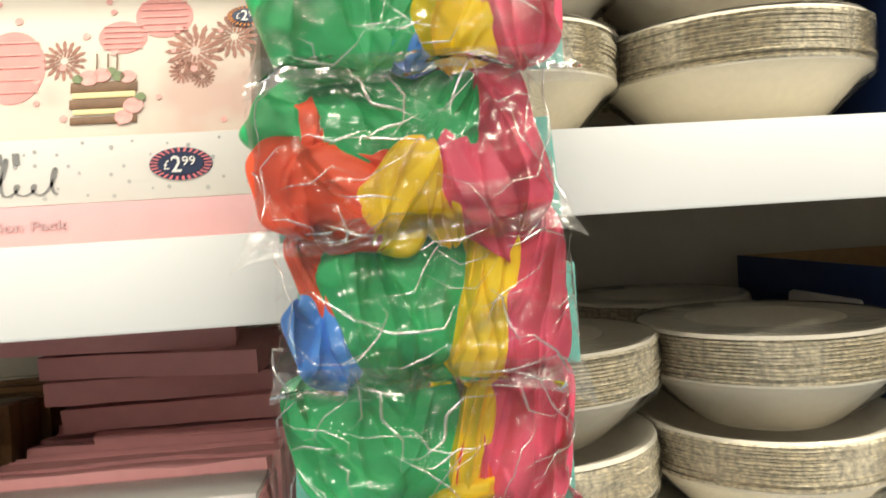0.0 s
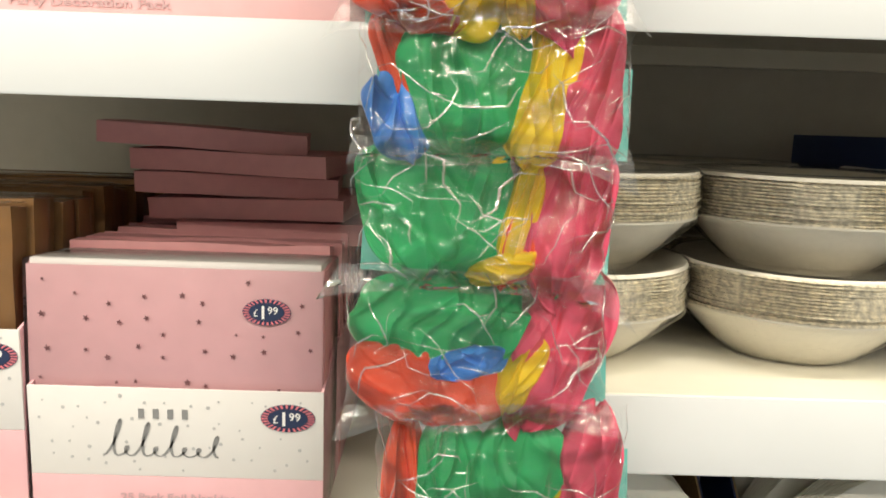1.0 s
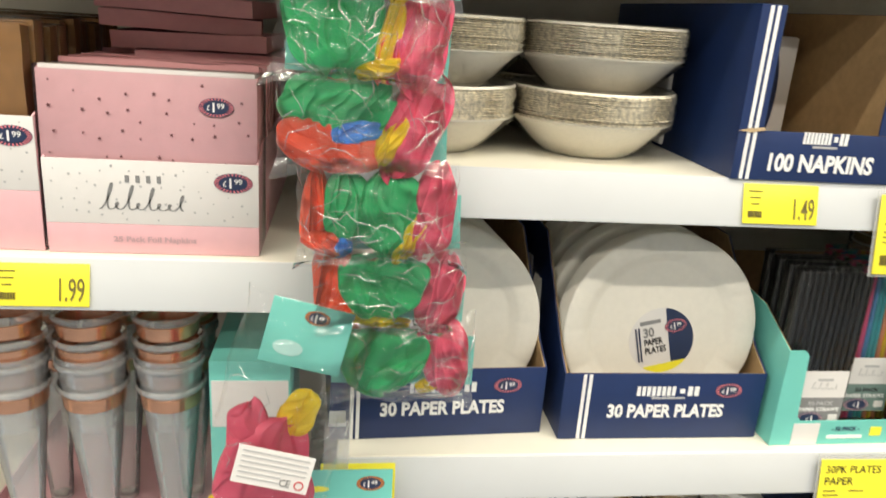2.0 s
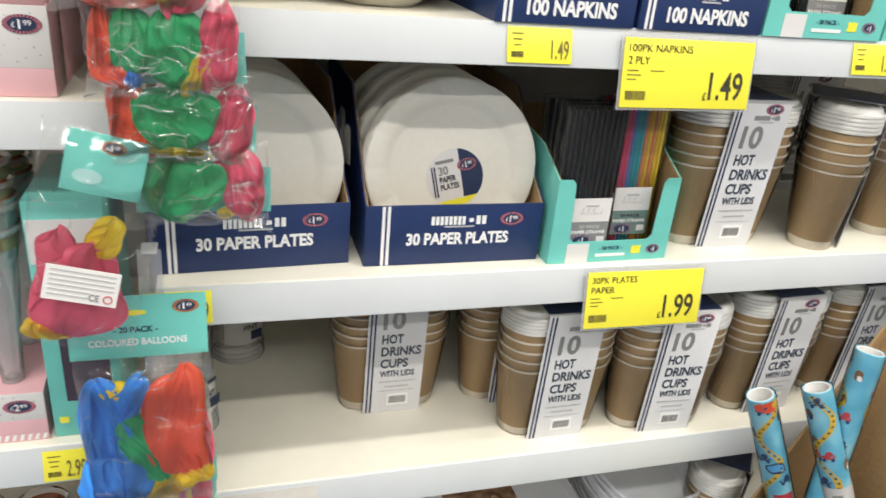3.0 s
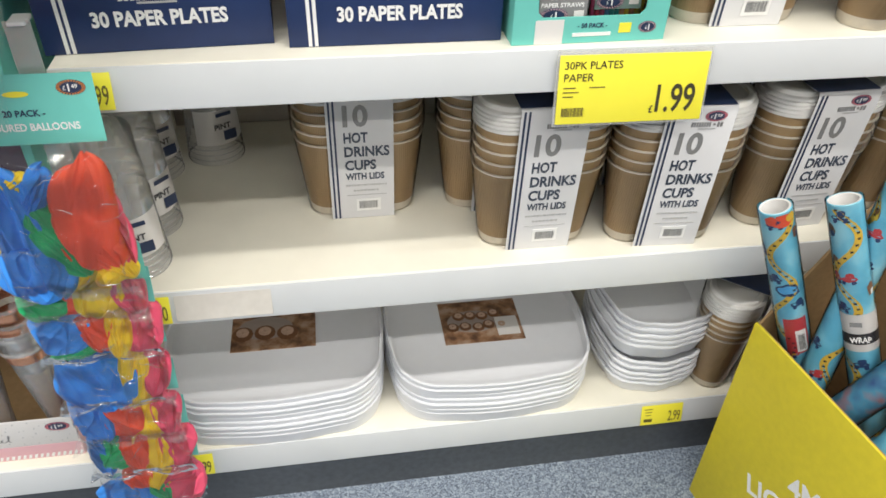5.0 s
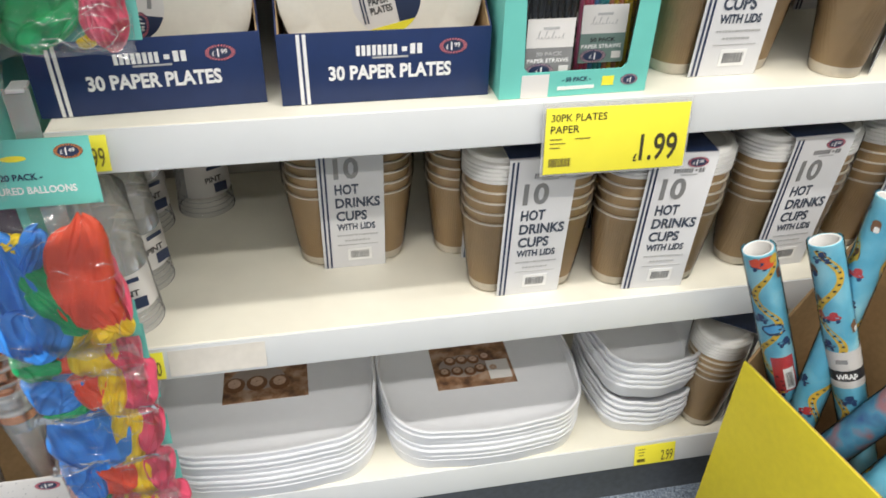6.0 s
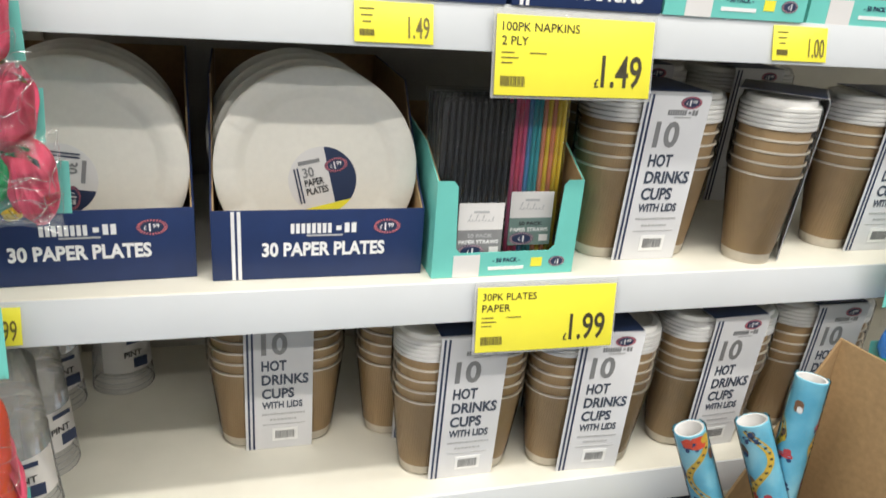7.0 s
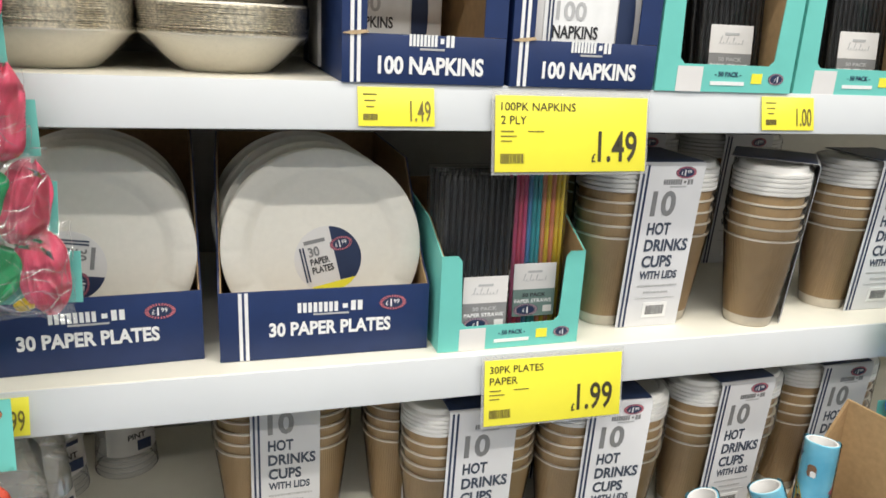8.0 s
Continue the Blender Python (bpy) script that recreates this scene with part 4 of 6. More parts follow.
def tray_stack(x, y, z, w, d, n, pitch, r, h, flare, label, photo=None, rz=0.0, buns=9):
    ob = thing("tray_stack", pose(x, y, z, 0, 0, rz), label, "tray stack", "tray stacks")
    me = finish("tray", tray(w, d, h, r, flare), TRAYM)
    for i in range(n):
        part("tray", me, None, ob, m=pose(0.0012 * math.sin(i * 2.1), 0.0012 * math.cos(i * 1.7), i * pitch, 0, 0, 0.35 * math.sin(i * 3.1)))
    zt = (n - 1) * pitch + 0.003
    if photo:
        px, py, pw, pd = photo
        card = part("photo_card", box(px - pw / 2, px + pw / 2, py - pd / 2, py + pd / 2, zt + 0.0002, zt + 0.0010), FOODPIC, ob, "glossy food photograph label")
        part("plate_print", lathe([(0.001, 0.0003), (0.042, 0.0003), (0.044, 0.0), (0.001, -0.0002)], 30), material("plate_print_grey", (0.32, 0.27, 0.24), 0.4), card, m=pose(px - pw * 0.1, py, zt + 0.0012, 0, 0, 0) @ Matrix.Diagonal((1.0, 0.6, 1, 1)))
        rng = random.Random(3)
        bun, icing = material("bun_print", (0.17, 0.075, 0.035), 0.4, grain=0.2, scale=200), material("icing_print", (0.52, 0.36, 0.27), 0.4, grain=0.15, scale=200)
        for i in range(buns):
            across, size = (5, 0.0105) if buns > 3 else (3, 0.017)
            at = pose(px - pw * 0.36 + (i % across + 0.5 * (i // across)) * pw * (0.155 if buns > 3 else 0.26) + rng.uniform(-0.002, 0.002), py - pd * 0.12 + (i // across) * pd * 0.26 + rng.uniform(-0.003, 0.003), zt + 0.0016)
            b = part("food_print", lathe([(size, 0), (size * 0.86, 0.0004), (0.001, 0.0006)], 14), bun, card, m=at)
            part("icing_print", lathe([(size * 0.62, 0), (size * 0.5, 0.0003), (0.001, 0.0004)], 12), icing, b, m=pose(0, size * 0.18, 0.0006))
        if buns > 3:
            part("label_text", box(px + pw * 0.18, px + pw * 0.46, py - pd * 0.38, py + pd * 0.05, zt + 0.0012, zt + 0.0022), WHITECARD, card)
    return ob


BIG_TRAYS = "stack of white rectangular melamine serving trays with a food photograph"
tray_stack(0.424, 0.155, S5, 0.330, 0.300, 8, 0.0112, 0.078, 0.026, 0.006, BIG_TRAYS, (-0.005, 0.020, 0.135, 0.10), buns=3)
tray_stack(0.766, 0.155, S5, 0.322, 0.300, 7, 0.0110, 0.078, 0.026, 0.006, BIG_TRAYS, (-0.002, 0.005, 0.135, 0.10))
tray_stack(1.040, 0.130, S5, 0.160, 0.215, 5, 0.0120, 0.048, 0.030, 0.010, "stack of small deep white melamine trays")
tray_stack(1.040, 0.138, S5 + 0.079, 0.168, 0.225, 5, 0.0125, 0.048, 0.034, 0.010, "stack of small deep white melamine trays set on another stack")


# ---- party bay: printed trays and packs ----
def specks(w, h, n, seed, size=0.0018, star=False):
    """Small printed foil stars and hearts scattered over a face."""
    rng = random.Random(seed)
    bm = bmesh.new()
    across = max(1, round(math.sqrt(n * w / h)))
    down = max(1, round(n / across))
    for i in range(across * down):
        cx, cz = -w / 2 + w * (i % across + rng.uniform(0.1, 0.9)) / across, -h / 2 + h * (i // across + rng.uniform(0.1, 0.9)) / down
        s, a0 = size * rng.uniform(0.6, 1.2), rng.uniform(0, 6.3)
        k = 10 if star else 6
        prism([(cx + s * (1 if j % 2 == 0 or not star else 0.42) * math.cos(a0 + 2 * math.pi * j / k), cz + s * (1 if j % 2 == 0 or not star else 0.42) * math.sin(a0 + 2 * math.pi * j / k)) for j in range(k)], 0.0002, bm)
    return bm


def party_tray(x0, x1, y, z, h, band, title, price, d=0.34, seed=1, label="white and pink card display tray with printed specks", striped=False, badge_x=0.022):
    """Low display tray: white speckled front over a pink band, pink sides rising to the back."""
    w = x1 - x0
    ob = thing("display_tray", pose((x0 + x1) / 2, y, z), label, "display tray", "party display trays")
    part("front_panel", box(-w / 2, w / 2, 0, 0.0018, band, h, 0.0003), WHITECARD, ob)
    part("pink_band", box(-w / 2, w / 2, -0.0002, 0.0018, 0.0005, band - 0.0002, 0.0003), PINK, ob)
    for s in (-1, 1):
        part("side_panel", extrude_x([(0.002, 0.0005), (d, 0.0005), (d, h * 1.15), (0.05, h * 1.15), (0.002, h)], s * (w / 2 - 0.0018), s * w / 2), PINK, ob)
    part("base", box(-w / 2 + 0.003, w / 2 - 0.003, 0.003, d - 0.003, 0.001, 0.003), KRAFT, ob)
    tagged(part("speck_print", specks(w * 0.96, (h - band) * 0.9, 60, seed, 0.0011), PALEP, ob, m=pose(0, -0.0003, (h + band) / 2)), kind="stuff")
    cx, zz = -0.008, band + (h - band) * 0.72
    for i in range(4):
        bars(ob, cx - 0.0135 + i * 0.009, 0, zz, 0.0035, 0.0062, GREYP)
    part("script_print", script_line(0.072, 0.018), GREYP, ob, "handwritten style brand print", pose(cx, -0.0004, band + (h - band) * 0.36))
    if title:
        write(title[0], ob, title[2], -0.0003, band * 0.48, title[1], 0.0068, PINKP)
    if striped:
        bm = bmesh.new()
        for i in range(int(w / 0.008)):
            px = -w / 2 + 0.003 + i * 0.008
            prism([(px, 0.002), (px + 0.004, 0.002), (px + 0.007, 0.010), (px + 0.003, 0.010)], 0.0003, bm)
        tagged(part("stripe_print", bm, WHITEP, ob, m=pose(0, -0.0006, 0)), kind="stuff")
    badge(ob, price, w / 2 - badge_x, 0, h - 0.017, 0.034, 0.018, ORANGEP if price == "£2.99" else REDP)
    return ob


def napkin_pack(x, y, z, w, h, front, mat=PINKPACK, rx=0.0, rz=0.0, ry=0.0):
    """A flat wrapped pack of folded napkins."""
    ob = thing("napkin_pack", pose(x, y, z, rx, ry, rz), "flat wrapped pack of pink foil-star paper napkins" if mat is PINKPACK else "flat wrapped pack of copper coloured paper napkins", "napkin pack", "party napkin packs")
    t = 0.050 if front else 0.0165
    bm = bmesh.new()
    bmesh.ops.create_cube(bm, size=1.0, matrix=Matrix.LocRotScale((0, t / 2, h / 2), None, (w, t, h)))
    bmesh.ops.subdivide_edges(bm, edges=bm.edges[:], cuts=9, use_grid_fill=True)
    for v in bm.verts:
        n = noise.noise_vector((v.co.x * 22 + x * 31, v.co.y * 40 + y * 57, v.co.z * 22 + z * 13))
        v.co += Vector((0.0022 * n.x, 0.0010 * n.y, 0.0022 * n.z))
    part("napkin_block", bm, mat, ob)
    if front or mat is BROWNPACK:
        part("wrapper", box(-w / 2 - 0.002, w / 2 + 0.002, -0.0034, t + 0.001, 0.0, h + 0.003, 0.002), WRAP, ob, "clear wrapper")
    else:
        part("flap", box(-w / 2 + 0.004, w / 2 - 0.006, t, t + 0.0012, h * 0.35, h + 0.0015), mat, ob, "loose outer fold of the napkins")
    if front:
        part("printed_face", box(-w / 2 + 0.0005, w / 2 - 0.0005, -0.0024, -0.0014, 0.001, h - 0.001, 0.0004), PINKFACE, ob, "pale pink printed face")
        part("folded_edges", box(-w / 2 + 0.002, w / 2 - 0.002, -0.001, t - 0.002, h - 0.002, h + 0.0030, 0.001), WHITECARD, ob, "white folded napkin edges")
        tagged(part("star_print", specks(w * 0.94, h * 0.92, 64, 5, 0.0021, True), FOIL, ob, "dark foil star print", pose(0, -0.0040, h * 0.5)), kind="stuff")
        badge(ob, "£1.99", w / 2 - 0.035, -0.0040, h * 0.83, 0.030, 0.0165, REDP)
    return ob


party_tray(0.003, 0.186, 0.021, L2, 0.086, 0.028, ("25 Pack Foil Napkins", 0.072, 0.0), "£1.99", seed=2)
for i in range(15):
    jig = random.Random(i)
    napkin_pack(0.0925 + jig.uniform(-0.003, 0.003) * (i > 0), 0.026 + 0.0175 * i + (0.036 if i else 0), L2 + 0.0035, 0.180 if i else 0.184, 0.158 if i == 0 else 0.160 + jig.uniform(-0.004, 0.004), i == 0, rx=-3 - 0.3 * i)
for i, (px, turn, lean) in enumerate(((0.128, 3, 0), (0.101, -4, -1), (0.094, 5, 1.5), (0.088, -7, 1), (0.070, 8, 3))):
    napkin_pack(px, 0.165 + 0.004 * (i % 3), L2 + 0.171 + 0.0182 * i, 0.158, 0.12, False, rx=-90, rz=turn, ry=lean)
party_tray(-0.185, -0.0015, 0.024, L2, 0.120, 0.055, None, "£1.99", seed=4, badge_x=0.018)
for i in range(13):
    napkin_pack(-0.093 + 0.004 * math.sin(i * 2.2), 0.030 + 0.0195 * i, L2 + 0.0035, 0.165, 0.190 + 0.004 * math.sin(i * 1.3), False, BROWNPACK, rx=-3 - 0.4 * i)

# decoration packs
party_tray(-0.075, 0.197, 0.043, L1, 0.058, 0.0225, ("Party Decoration Pack", 0.096, -0.018), "£2.99", d=0.30, seed=6, badge_x=0.044)


def decoration_pack(x, y, z):
    """A flat boxed party set leaning back, its lid printed with paper balls, rosettes and a cake."""
    ob = thing("decoration_pack", pose(x, y, z, -14, 0, 0), "boxed party decoration pack printed with a cake and paper rosettes", "decoration pack", "decoration packs")
    w, h = 0.262, 0.30
    part("carton", box(-w / 2, w / 2, 0, 0.035, 0, h, 0.0015), PARTYPIC, ob)
    pinkball = material("paper_ball_print", (0.72, 0.28, 0.27), 0.45, grain=0.1, scale=90)
    brown = material("rosette_print", (0.34, 0.15, 0.11), 0.45, grain=0.25, scale=90)
    cake = material("cake_print", (0.17, 0.085, 0.04), 0.45, grain=0.2, scale=150)
    cream = material("cream_print", (0.80, 0.66, 0.36), 0.45)
    rose = material("rose_print", (0.75, 0.36, 0.34), 0.45, grain=0.2, scale=200)
    leaf = material("leaf_print", (0.16, 0.22, 0.10), 0.45)

    def rosette(cx, cz, r, mat, petals=18):
        bm = bmesh.new()
        for ring, k in ((1.0, petals), (0.68, petals), (0.38, 10)):
            for i in range(k):
                a = 2 * math.pi * (i + ring) / k
                b = 1.6 / k
                prism([(cx + r * q * math.cos(a + e), cz + r * q * math.sin(a + e)) for q, e in ((ring * 0.45, -b), (ring * 0.85, -b), (ring, 0), (ring * 0.85, b), (ring * 0.45, b))], 0.0003, bm)
        part("rosette_print", bm, mat, ob, m=pose(0, -0.0004, 0))

    for cx, cz, rw, rh in ((0.000, 0.050, 0.036, 0.044), (0.060, 0.066, 0.027, 0.020), (0.083, 0.078, 0.032, 0.026), (-0.05, 0.09, 0.04, 0.04)):
        k = part("ball_print", ellipse(rw, rh), pinkball, ob, m=pose(cx, -0.0004, cz))
        for i in range(5):
            part("fold_line", box(-rw * 0.40, rw * 0.40, -0.0002, 0.0, -0.0005, 0.0003), rose, k, m=pose(0, -0.0003, -rh * 0.34 + i * rh * 0.17))
    for cx, cz, r in ((0.028, 0.053, 0.0125), (0.100, 0.056, 0.017), (0.122, 0.064, 0.014), (0.093, 0.044, 0.008), (0.104, 0.040, 0.007), (-0.03, 0.04, 0.012)):
        rosette(cx, cz, r, brown, 16)
    for i, (ww, hh, mat) in enumerate(((0.036, 0.0045, cake), (0.033, 0.003, cream), (0.037, 0.0055, cake), (0.034, 0.0035, cream), (0.036, 0.0060, cake))):
        part("cake_print", box(-ww / 2, ww / 2, -0.0006, 0, -hh / 2, hh / 2, 0.0002), mat, ob, m=pose(0.050, -0.0004, 0.0165 + i * 0.0049))
    for cx, cz, r, mat in ((0.042, 0.0415, 0.0055, rose), (0.049, 0.043, 0.005, rose), (0.058, 0.042, 0.0035, leaf), (0.054, 0.045, 0.003, leaf), (0.063, 0.0415, 0.0045, rose), (0.066, 0.024, 0.0055, rose), (0.061, 0.0175, 0.005, rose), (0.070, 0.029, 0.003, leaf), (0.036, 0.041, 0.003, leaf)):
        part("flower_print", ellipse(2 * r, 1.7 * r, 14), mat, ob, m=pose(cx, -0.0014, cz))
    for cx in (0.046, 0.052, 0.057):
        bars(ob, cx, -0.0006, 0.051, 0.0006, 0.010, cake, name="candle_print")
    tagged(part("petal_print", specks(0.24, 0.10, 40, 9, 0.0022), rose, ob, m=pose(0, -0.0006, 0.06)), kind="stuff")
    badge(ob, "£2.99", 0.130, -0.0006, 0.076, 0.024, 0.013)


decoration_pack(0.061, 0.047, L1 + 0.052)

# flutes
FLUTE = finish("flute", lathe([(0.001, 0.004), (0.010, 0.003), (0.012, 0.0), (0.016, 0.06), (0.026, 0.15), (0.033, 0.23), (0.034, 0.232), (0.0325, 0.232), (0.025, 0.15)], 32), CLEAR)
BAND = finish("copper_band", lathe([(0.0285, 0.0), (0.0295, 0.0), (0.0305, 0.014), (0.0298, 0.0145)], 32), COPPER)


def flute_column(x, y, z):
    ob = thing("flute_column", pose(x, y, z), "nested column of clear plastic flutes with copper bands", "flutes", "flute columns")
    part("flute", FLUTE, None, ob)
    for i in range(4):
        part("copper_band", BAND, None, ob, "shiny copper band", pose(0, 0, 0.175 + 0.026 * i))
        part("flute_rim", lathe([(0.031, 0.0), (0.0345, 0.004), (0.0345, 0.008), (0.033, 0.009)], 32), CLEAR, ob, "clear plastic rim", pose(0, 0, 0.19 + 0.026 * i))


party_tray(-0.12, 0.131, 0.020, L3, 0.066, 0.030, None, "£2.99", d=0.30, seed=8, striped=True, badge_x=0.026)
part("tray_top", box(-0.12, 0.129, 0.023, 0.30, L3 + 0.058, L3 + 0.060), PINK, bpy.data.objects["display_tray.003"], "pink card insert with holes", bpy.data.objects["display_tray.003"].matrix_world.inverted())
for i in range(3):
    for j in range(2):
        flute_column(0.092 - 0.075 * i, 0.062 + 0.085 * j, L3 + 0.061)


def window_box(x0, x1, y, z, h, d):
    """A teal card box with a dark window, standing on end."""
    w = x1 - x0
    ob = thing("gift_box", pose((x0 + x1) / 2, y, z), "teal card box with a dark window standing on end", "box", "")
    part("carton", box(-w / 2, w / 2, 0, d, 0.0005, h, 0.001), TEAL, ob)
    part("header", box(-w / 2 + 0.002, w / 2 - 0.002, -0.0006, 0, h * 0.76, h * 0.93), WHITECARD, ob)
    part("window", box(-w / 2 + 0.018, w / 2 - 0.01, -0.0006, 0, 0.05, h * 0.70), material("dark_window", (0.05, 0.03, 0.05), 0.2), ob)
    bars(ob, -w / 2 + 0.012, -0.0002, 0.024, 0.010, 0.008, YELLOW, name="yellow_mark")


window_box(0.137, 0.215, 0.022, L3, 0.300, 0.16)
party_tray(-0.10, 0.135, 0.024, S5, 0.085, 0.030, None, "£1.99", d=0.30, seed=9, striped=True)
for i in range(3):
    flute_column(0.095 - 0.075 * i, 0.070, S5 + 0.004)


# ---- balloons ----
def balloon_mesh(name, w, h, depth, folds, lean, seed, taper, mat):
    """A slack folded balloon: a flat pillow with broad swells, and layers lapped over one another along crisp bent edges."""
    bm = bmesh.new()
    nu, nv = 72, 48
    rng = random.Random(int(seed * 10))
    swells, laps = [], []
    pleats = folds + 2 + int(max(w, h) * 30)
    for k in range(pleats):
        off = -0.85 + 1.7 * (k + 0.5) / pleats + rng.uniform(-0.14, 0.14)
        swells.append((off, lean + rng.uniform(-0.6, 0.6), rng.choice((0.60, 0.45, -0.50, 0.65, -0.40, 0.30)), rng.uniform(0.06, 0.17), rng.uniform(-0.4, 0.4)))
    for k in range(2 + int(max(w, h) * 12)):
        laps.append((rng.uniform(-0.75, 0.75), rng.choice((lean, lean, lean + 1.3)) + rng.uniform(-0.5, 0.5), rng.uniform(-0.5, 0.5), rng.uniform(-0.35, 0.35), rng.choice((-1, 1)) * rng.uniform(0.0022, 0.0048), rng.uniform(-0.9, 0.3)))
    square, pinch = rng.uniform(2.4, 4.5), rng.uniform(-0.22, 0.22)
    rows = []
    for j in range(nv + 1):
        v = -1 + 2 * j / nv
        row = []
        wide = max(0.02, (1 - abs(v) ** square)) ** 0.5 * (1 - (taper + pinch) * v)
        for i in range(nu + 1):
            u = -1 + 2 * i / nu
            n1 = noise.noise((u * 0.9 + seed, v * 1.0, seed * 1.7))
            n2 = noise.noise((u * 2.0 + seed * 2.1, v * 1.7, 4.0 + seed))
            swell = 0.0
            for off, ang, amp, sharp, bend in swells:
                d = u * math.cos(ang) + v * math.sin(ang) - off + bend * v * v
                swell += amp * (math.exp(d / (sharp * 2.2)) if d < 0 else math.exp(-d / (sharp * 0.45)))
            lap = 0.0
            for off, ang, bend, kink, step, start in laps:
                along = v * math.cos(ang) - u * math.sin(ang)
                d = u * math.cos(ang) + v * math.sin(ang) - off + bend * along * along + kink * abs(along)
                lap += step * math.tanh(max(0.0, min(1.0, (along - start) * 1.6))) / (1 + math.exp(max(-30.0, min(30.0, -d / 0.012))))
            bulge = max(0.0, 1 - abs(u) ** 3.4) ** 0.55 * max(0.0, 1 - abs(v) ** 4.0) ** 0.55
            x = u * wide * w / 2 * 1.06 * (1 + 0.12 * n1) + 0.05 * w * n2
            z = v * h / 2 * 1.06 * (1 + 0.14 * n2) + 0.08 * h * n1
            y = -depth * (bulge ** 0.8) * (0.46 + 0.54 * math.tanh(swell) + 0.15 * n1) - lap * min(1.0, bulge * 2.2)
            row.append(bm.verts.new((x, y, z)))
        rows.append(row)
    for a, c in zip(rows, rows[1:]):
        for i in range(nu):
            bm.faces.new((a[i], a[i + 1], c[i + 1], c[i]))
    back = [[bm.verts.new((a.co.x * 0.97, 0.004 + 0.004 * noise.noise(a.co * 60), a.co.z * 0.97)) for a in r[::2]] for r in rows[::2]]
    for a, c in zip(back, back[1:]):
        for i in range(len(a) - 1):
            bm.faces.new((a[i], c[i], c[i + 1], a[i + 1]))
    edge = rows[0][::2] + [r[-1] for r in rows[2:-1:2]] + rows[-1][::-2] + [r[0] for r in rows[-3:0:-2]]
    edgeb = back[0] + [r[-1] for r in back[1:-1]] + back[-1][::-1] + [r[0] for r in back[-2:0:-1]]
    for i in range(min(len(edge), len(edgeb))):
        k = (i + 1) % len(edge)
        bm.faces.new((edge[i], edgeb[i], edgeb[k], edge[k]))
    return finish(name, bm, mat)


def bag_film(w, h, depth, seed, spread=0.0, creases=26):
    """The clear front of a bag: taut over the balloons, with raised creases and a loose rippled hem."""
    bm = bmesh.new()
    nu, nv = 46, 34

    def surface(u, v):
        r = noise.ridged_multi_fractal((u * 2.1 + seed * 3.3, v * 2.4 + seed, seed), 1.0, 2.1, 4, 0.9, 2.0, noise_basis="PERLIN_ORIGINAL")
        n = noise.noise((u * 4 + seed, v * 4, seed * 2.0))
        bulge = max(0.0, 1 - u ** 4) ** 0.6 * min(1.0, 0.45 + 5 * v * (1 - v))
        hem = max(0.0, 0.22 - v) / 0.22
        x = u * w / 2 * (1 + spread * hem + 0.02 * n) + 0.003 * noise.noise((v * 5, seed, 2.0))
        y = -depth * bulge - 0.0016 * r - 0.004 * hem * math.sin(u * 9 + seed) - 0.002 * n
        return Vector((x, y, h * v + 0.003 * hem * noise.noise((u * 3, seed, 5.0))))

    folds = bmesh.new()
    rows = [[bm.verts.new(surface(-1 + 2 * i / nu, j / nv)) for i in range(nu + 1)] for j in range(nv + 1)]
    for a, c in zip(rows, rows[1:]):
        for i in range(nu):
            bm.faces.new((a[i], a[i + 1], c[i + 1], c[i]))
    rng = random.Random(seed * 17 + 5)
    for _ in range(creases):
        u, v, ang = rng.uniform(-0.95, 0.95), rng.uniform(0.04, 0.96), rng.uniform(-0.75, 0.75)
        if rng.random() < 0.22:
            u, ang = rng.choice((-0.93, 0.93)) + rng.uniform(-0.05, 0.05), 1.5 + rng.uniform(-0.2, 0.2)
        size = rng.uniform(0.00018, 0.00055)
        pts = []
        for s in range(rng.randint(6, 16)):
            pts.append(surface(max(-1, min(1, u)), max(0, min(1, v))) + Vector((0, -0.0002, 0)))
            if s % 3 == 2:
                ang += rng.uniform(-1.1, 1.1)
            u += 0.055 * math.cos(ang)
            v += 0.055 * math.sin(ang) * w / (2 * h) * 1.0
        prev = None
        for s, c in enumerate(pts):
            d = (pts[min(s + 1, len(pts) - 1)] - pts[max(s - 1, 0)])
            if d.length < 1e-6:
                continue
            side = d.normalized().cross(Vector((0, 1, 0)))
            if side.length < 1e-6:
                continue
            side.normalize()
            rad = size * (0.2 + 1.3 * math.sin(math.pi * (s + 0.5) / len(pts)) ** 2)
            ring = [folds.verts.new(c + side * rad * math.cos(a) - Vector((0, rad * 0.9 * math.sin(a), 0))) for a in (0.0, 0.63, 1.26, 1.88, 2.51, 3.14)]
            if prev:
                for a in range(5):
                    folds.faces.new((prev[a], prev[a + 1], ring[a + 1], ring[a]))
            prev = ring
    return bm, folds


def hem_mesh(w, spread, seed):
    """The loose lower edge of a bag: a thin rippled flap that flares at its corners, with a welded seam."""
    bm = bmesh.new()
    nu, nv = 44, 6
    rows = []
    for j in range(nv + 1):
        v = j / nv
        row = []
        for i in range(nu + 1):
            u = -1 + 2 * i / nu
            n = noise.noise((u * 2.3, seed * 1.9, 1.0))
            x = u * w / 2 * (1.0 + (spread + 0.05 + 0.06 * n) * (1 - v))
            z = 0.008 * v - (0.0035 + 0.007 * abs(u) ** 4 * (1 + n) + 0.003 * n) * (1 - v)
            y = -0.010 - 0.006 * (1 - v) * math.sin(u * 7 + seed * 2.1) - 0.003 * noise.noise((u * 6, v * 2, seed * 0.7))
            if j == 2:
                y -= 0.0012
            row.append(bm.verts.new((x, y, z)))
        rows.append(row)
    for a, c in zip(rows, rows[1:]):
        for i in range(nu):
            bm.faces.new((a[i], a[i + 1], c[i + 1], c[i]))
    return bm


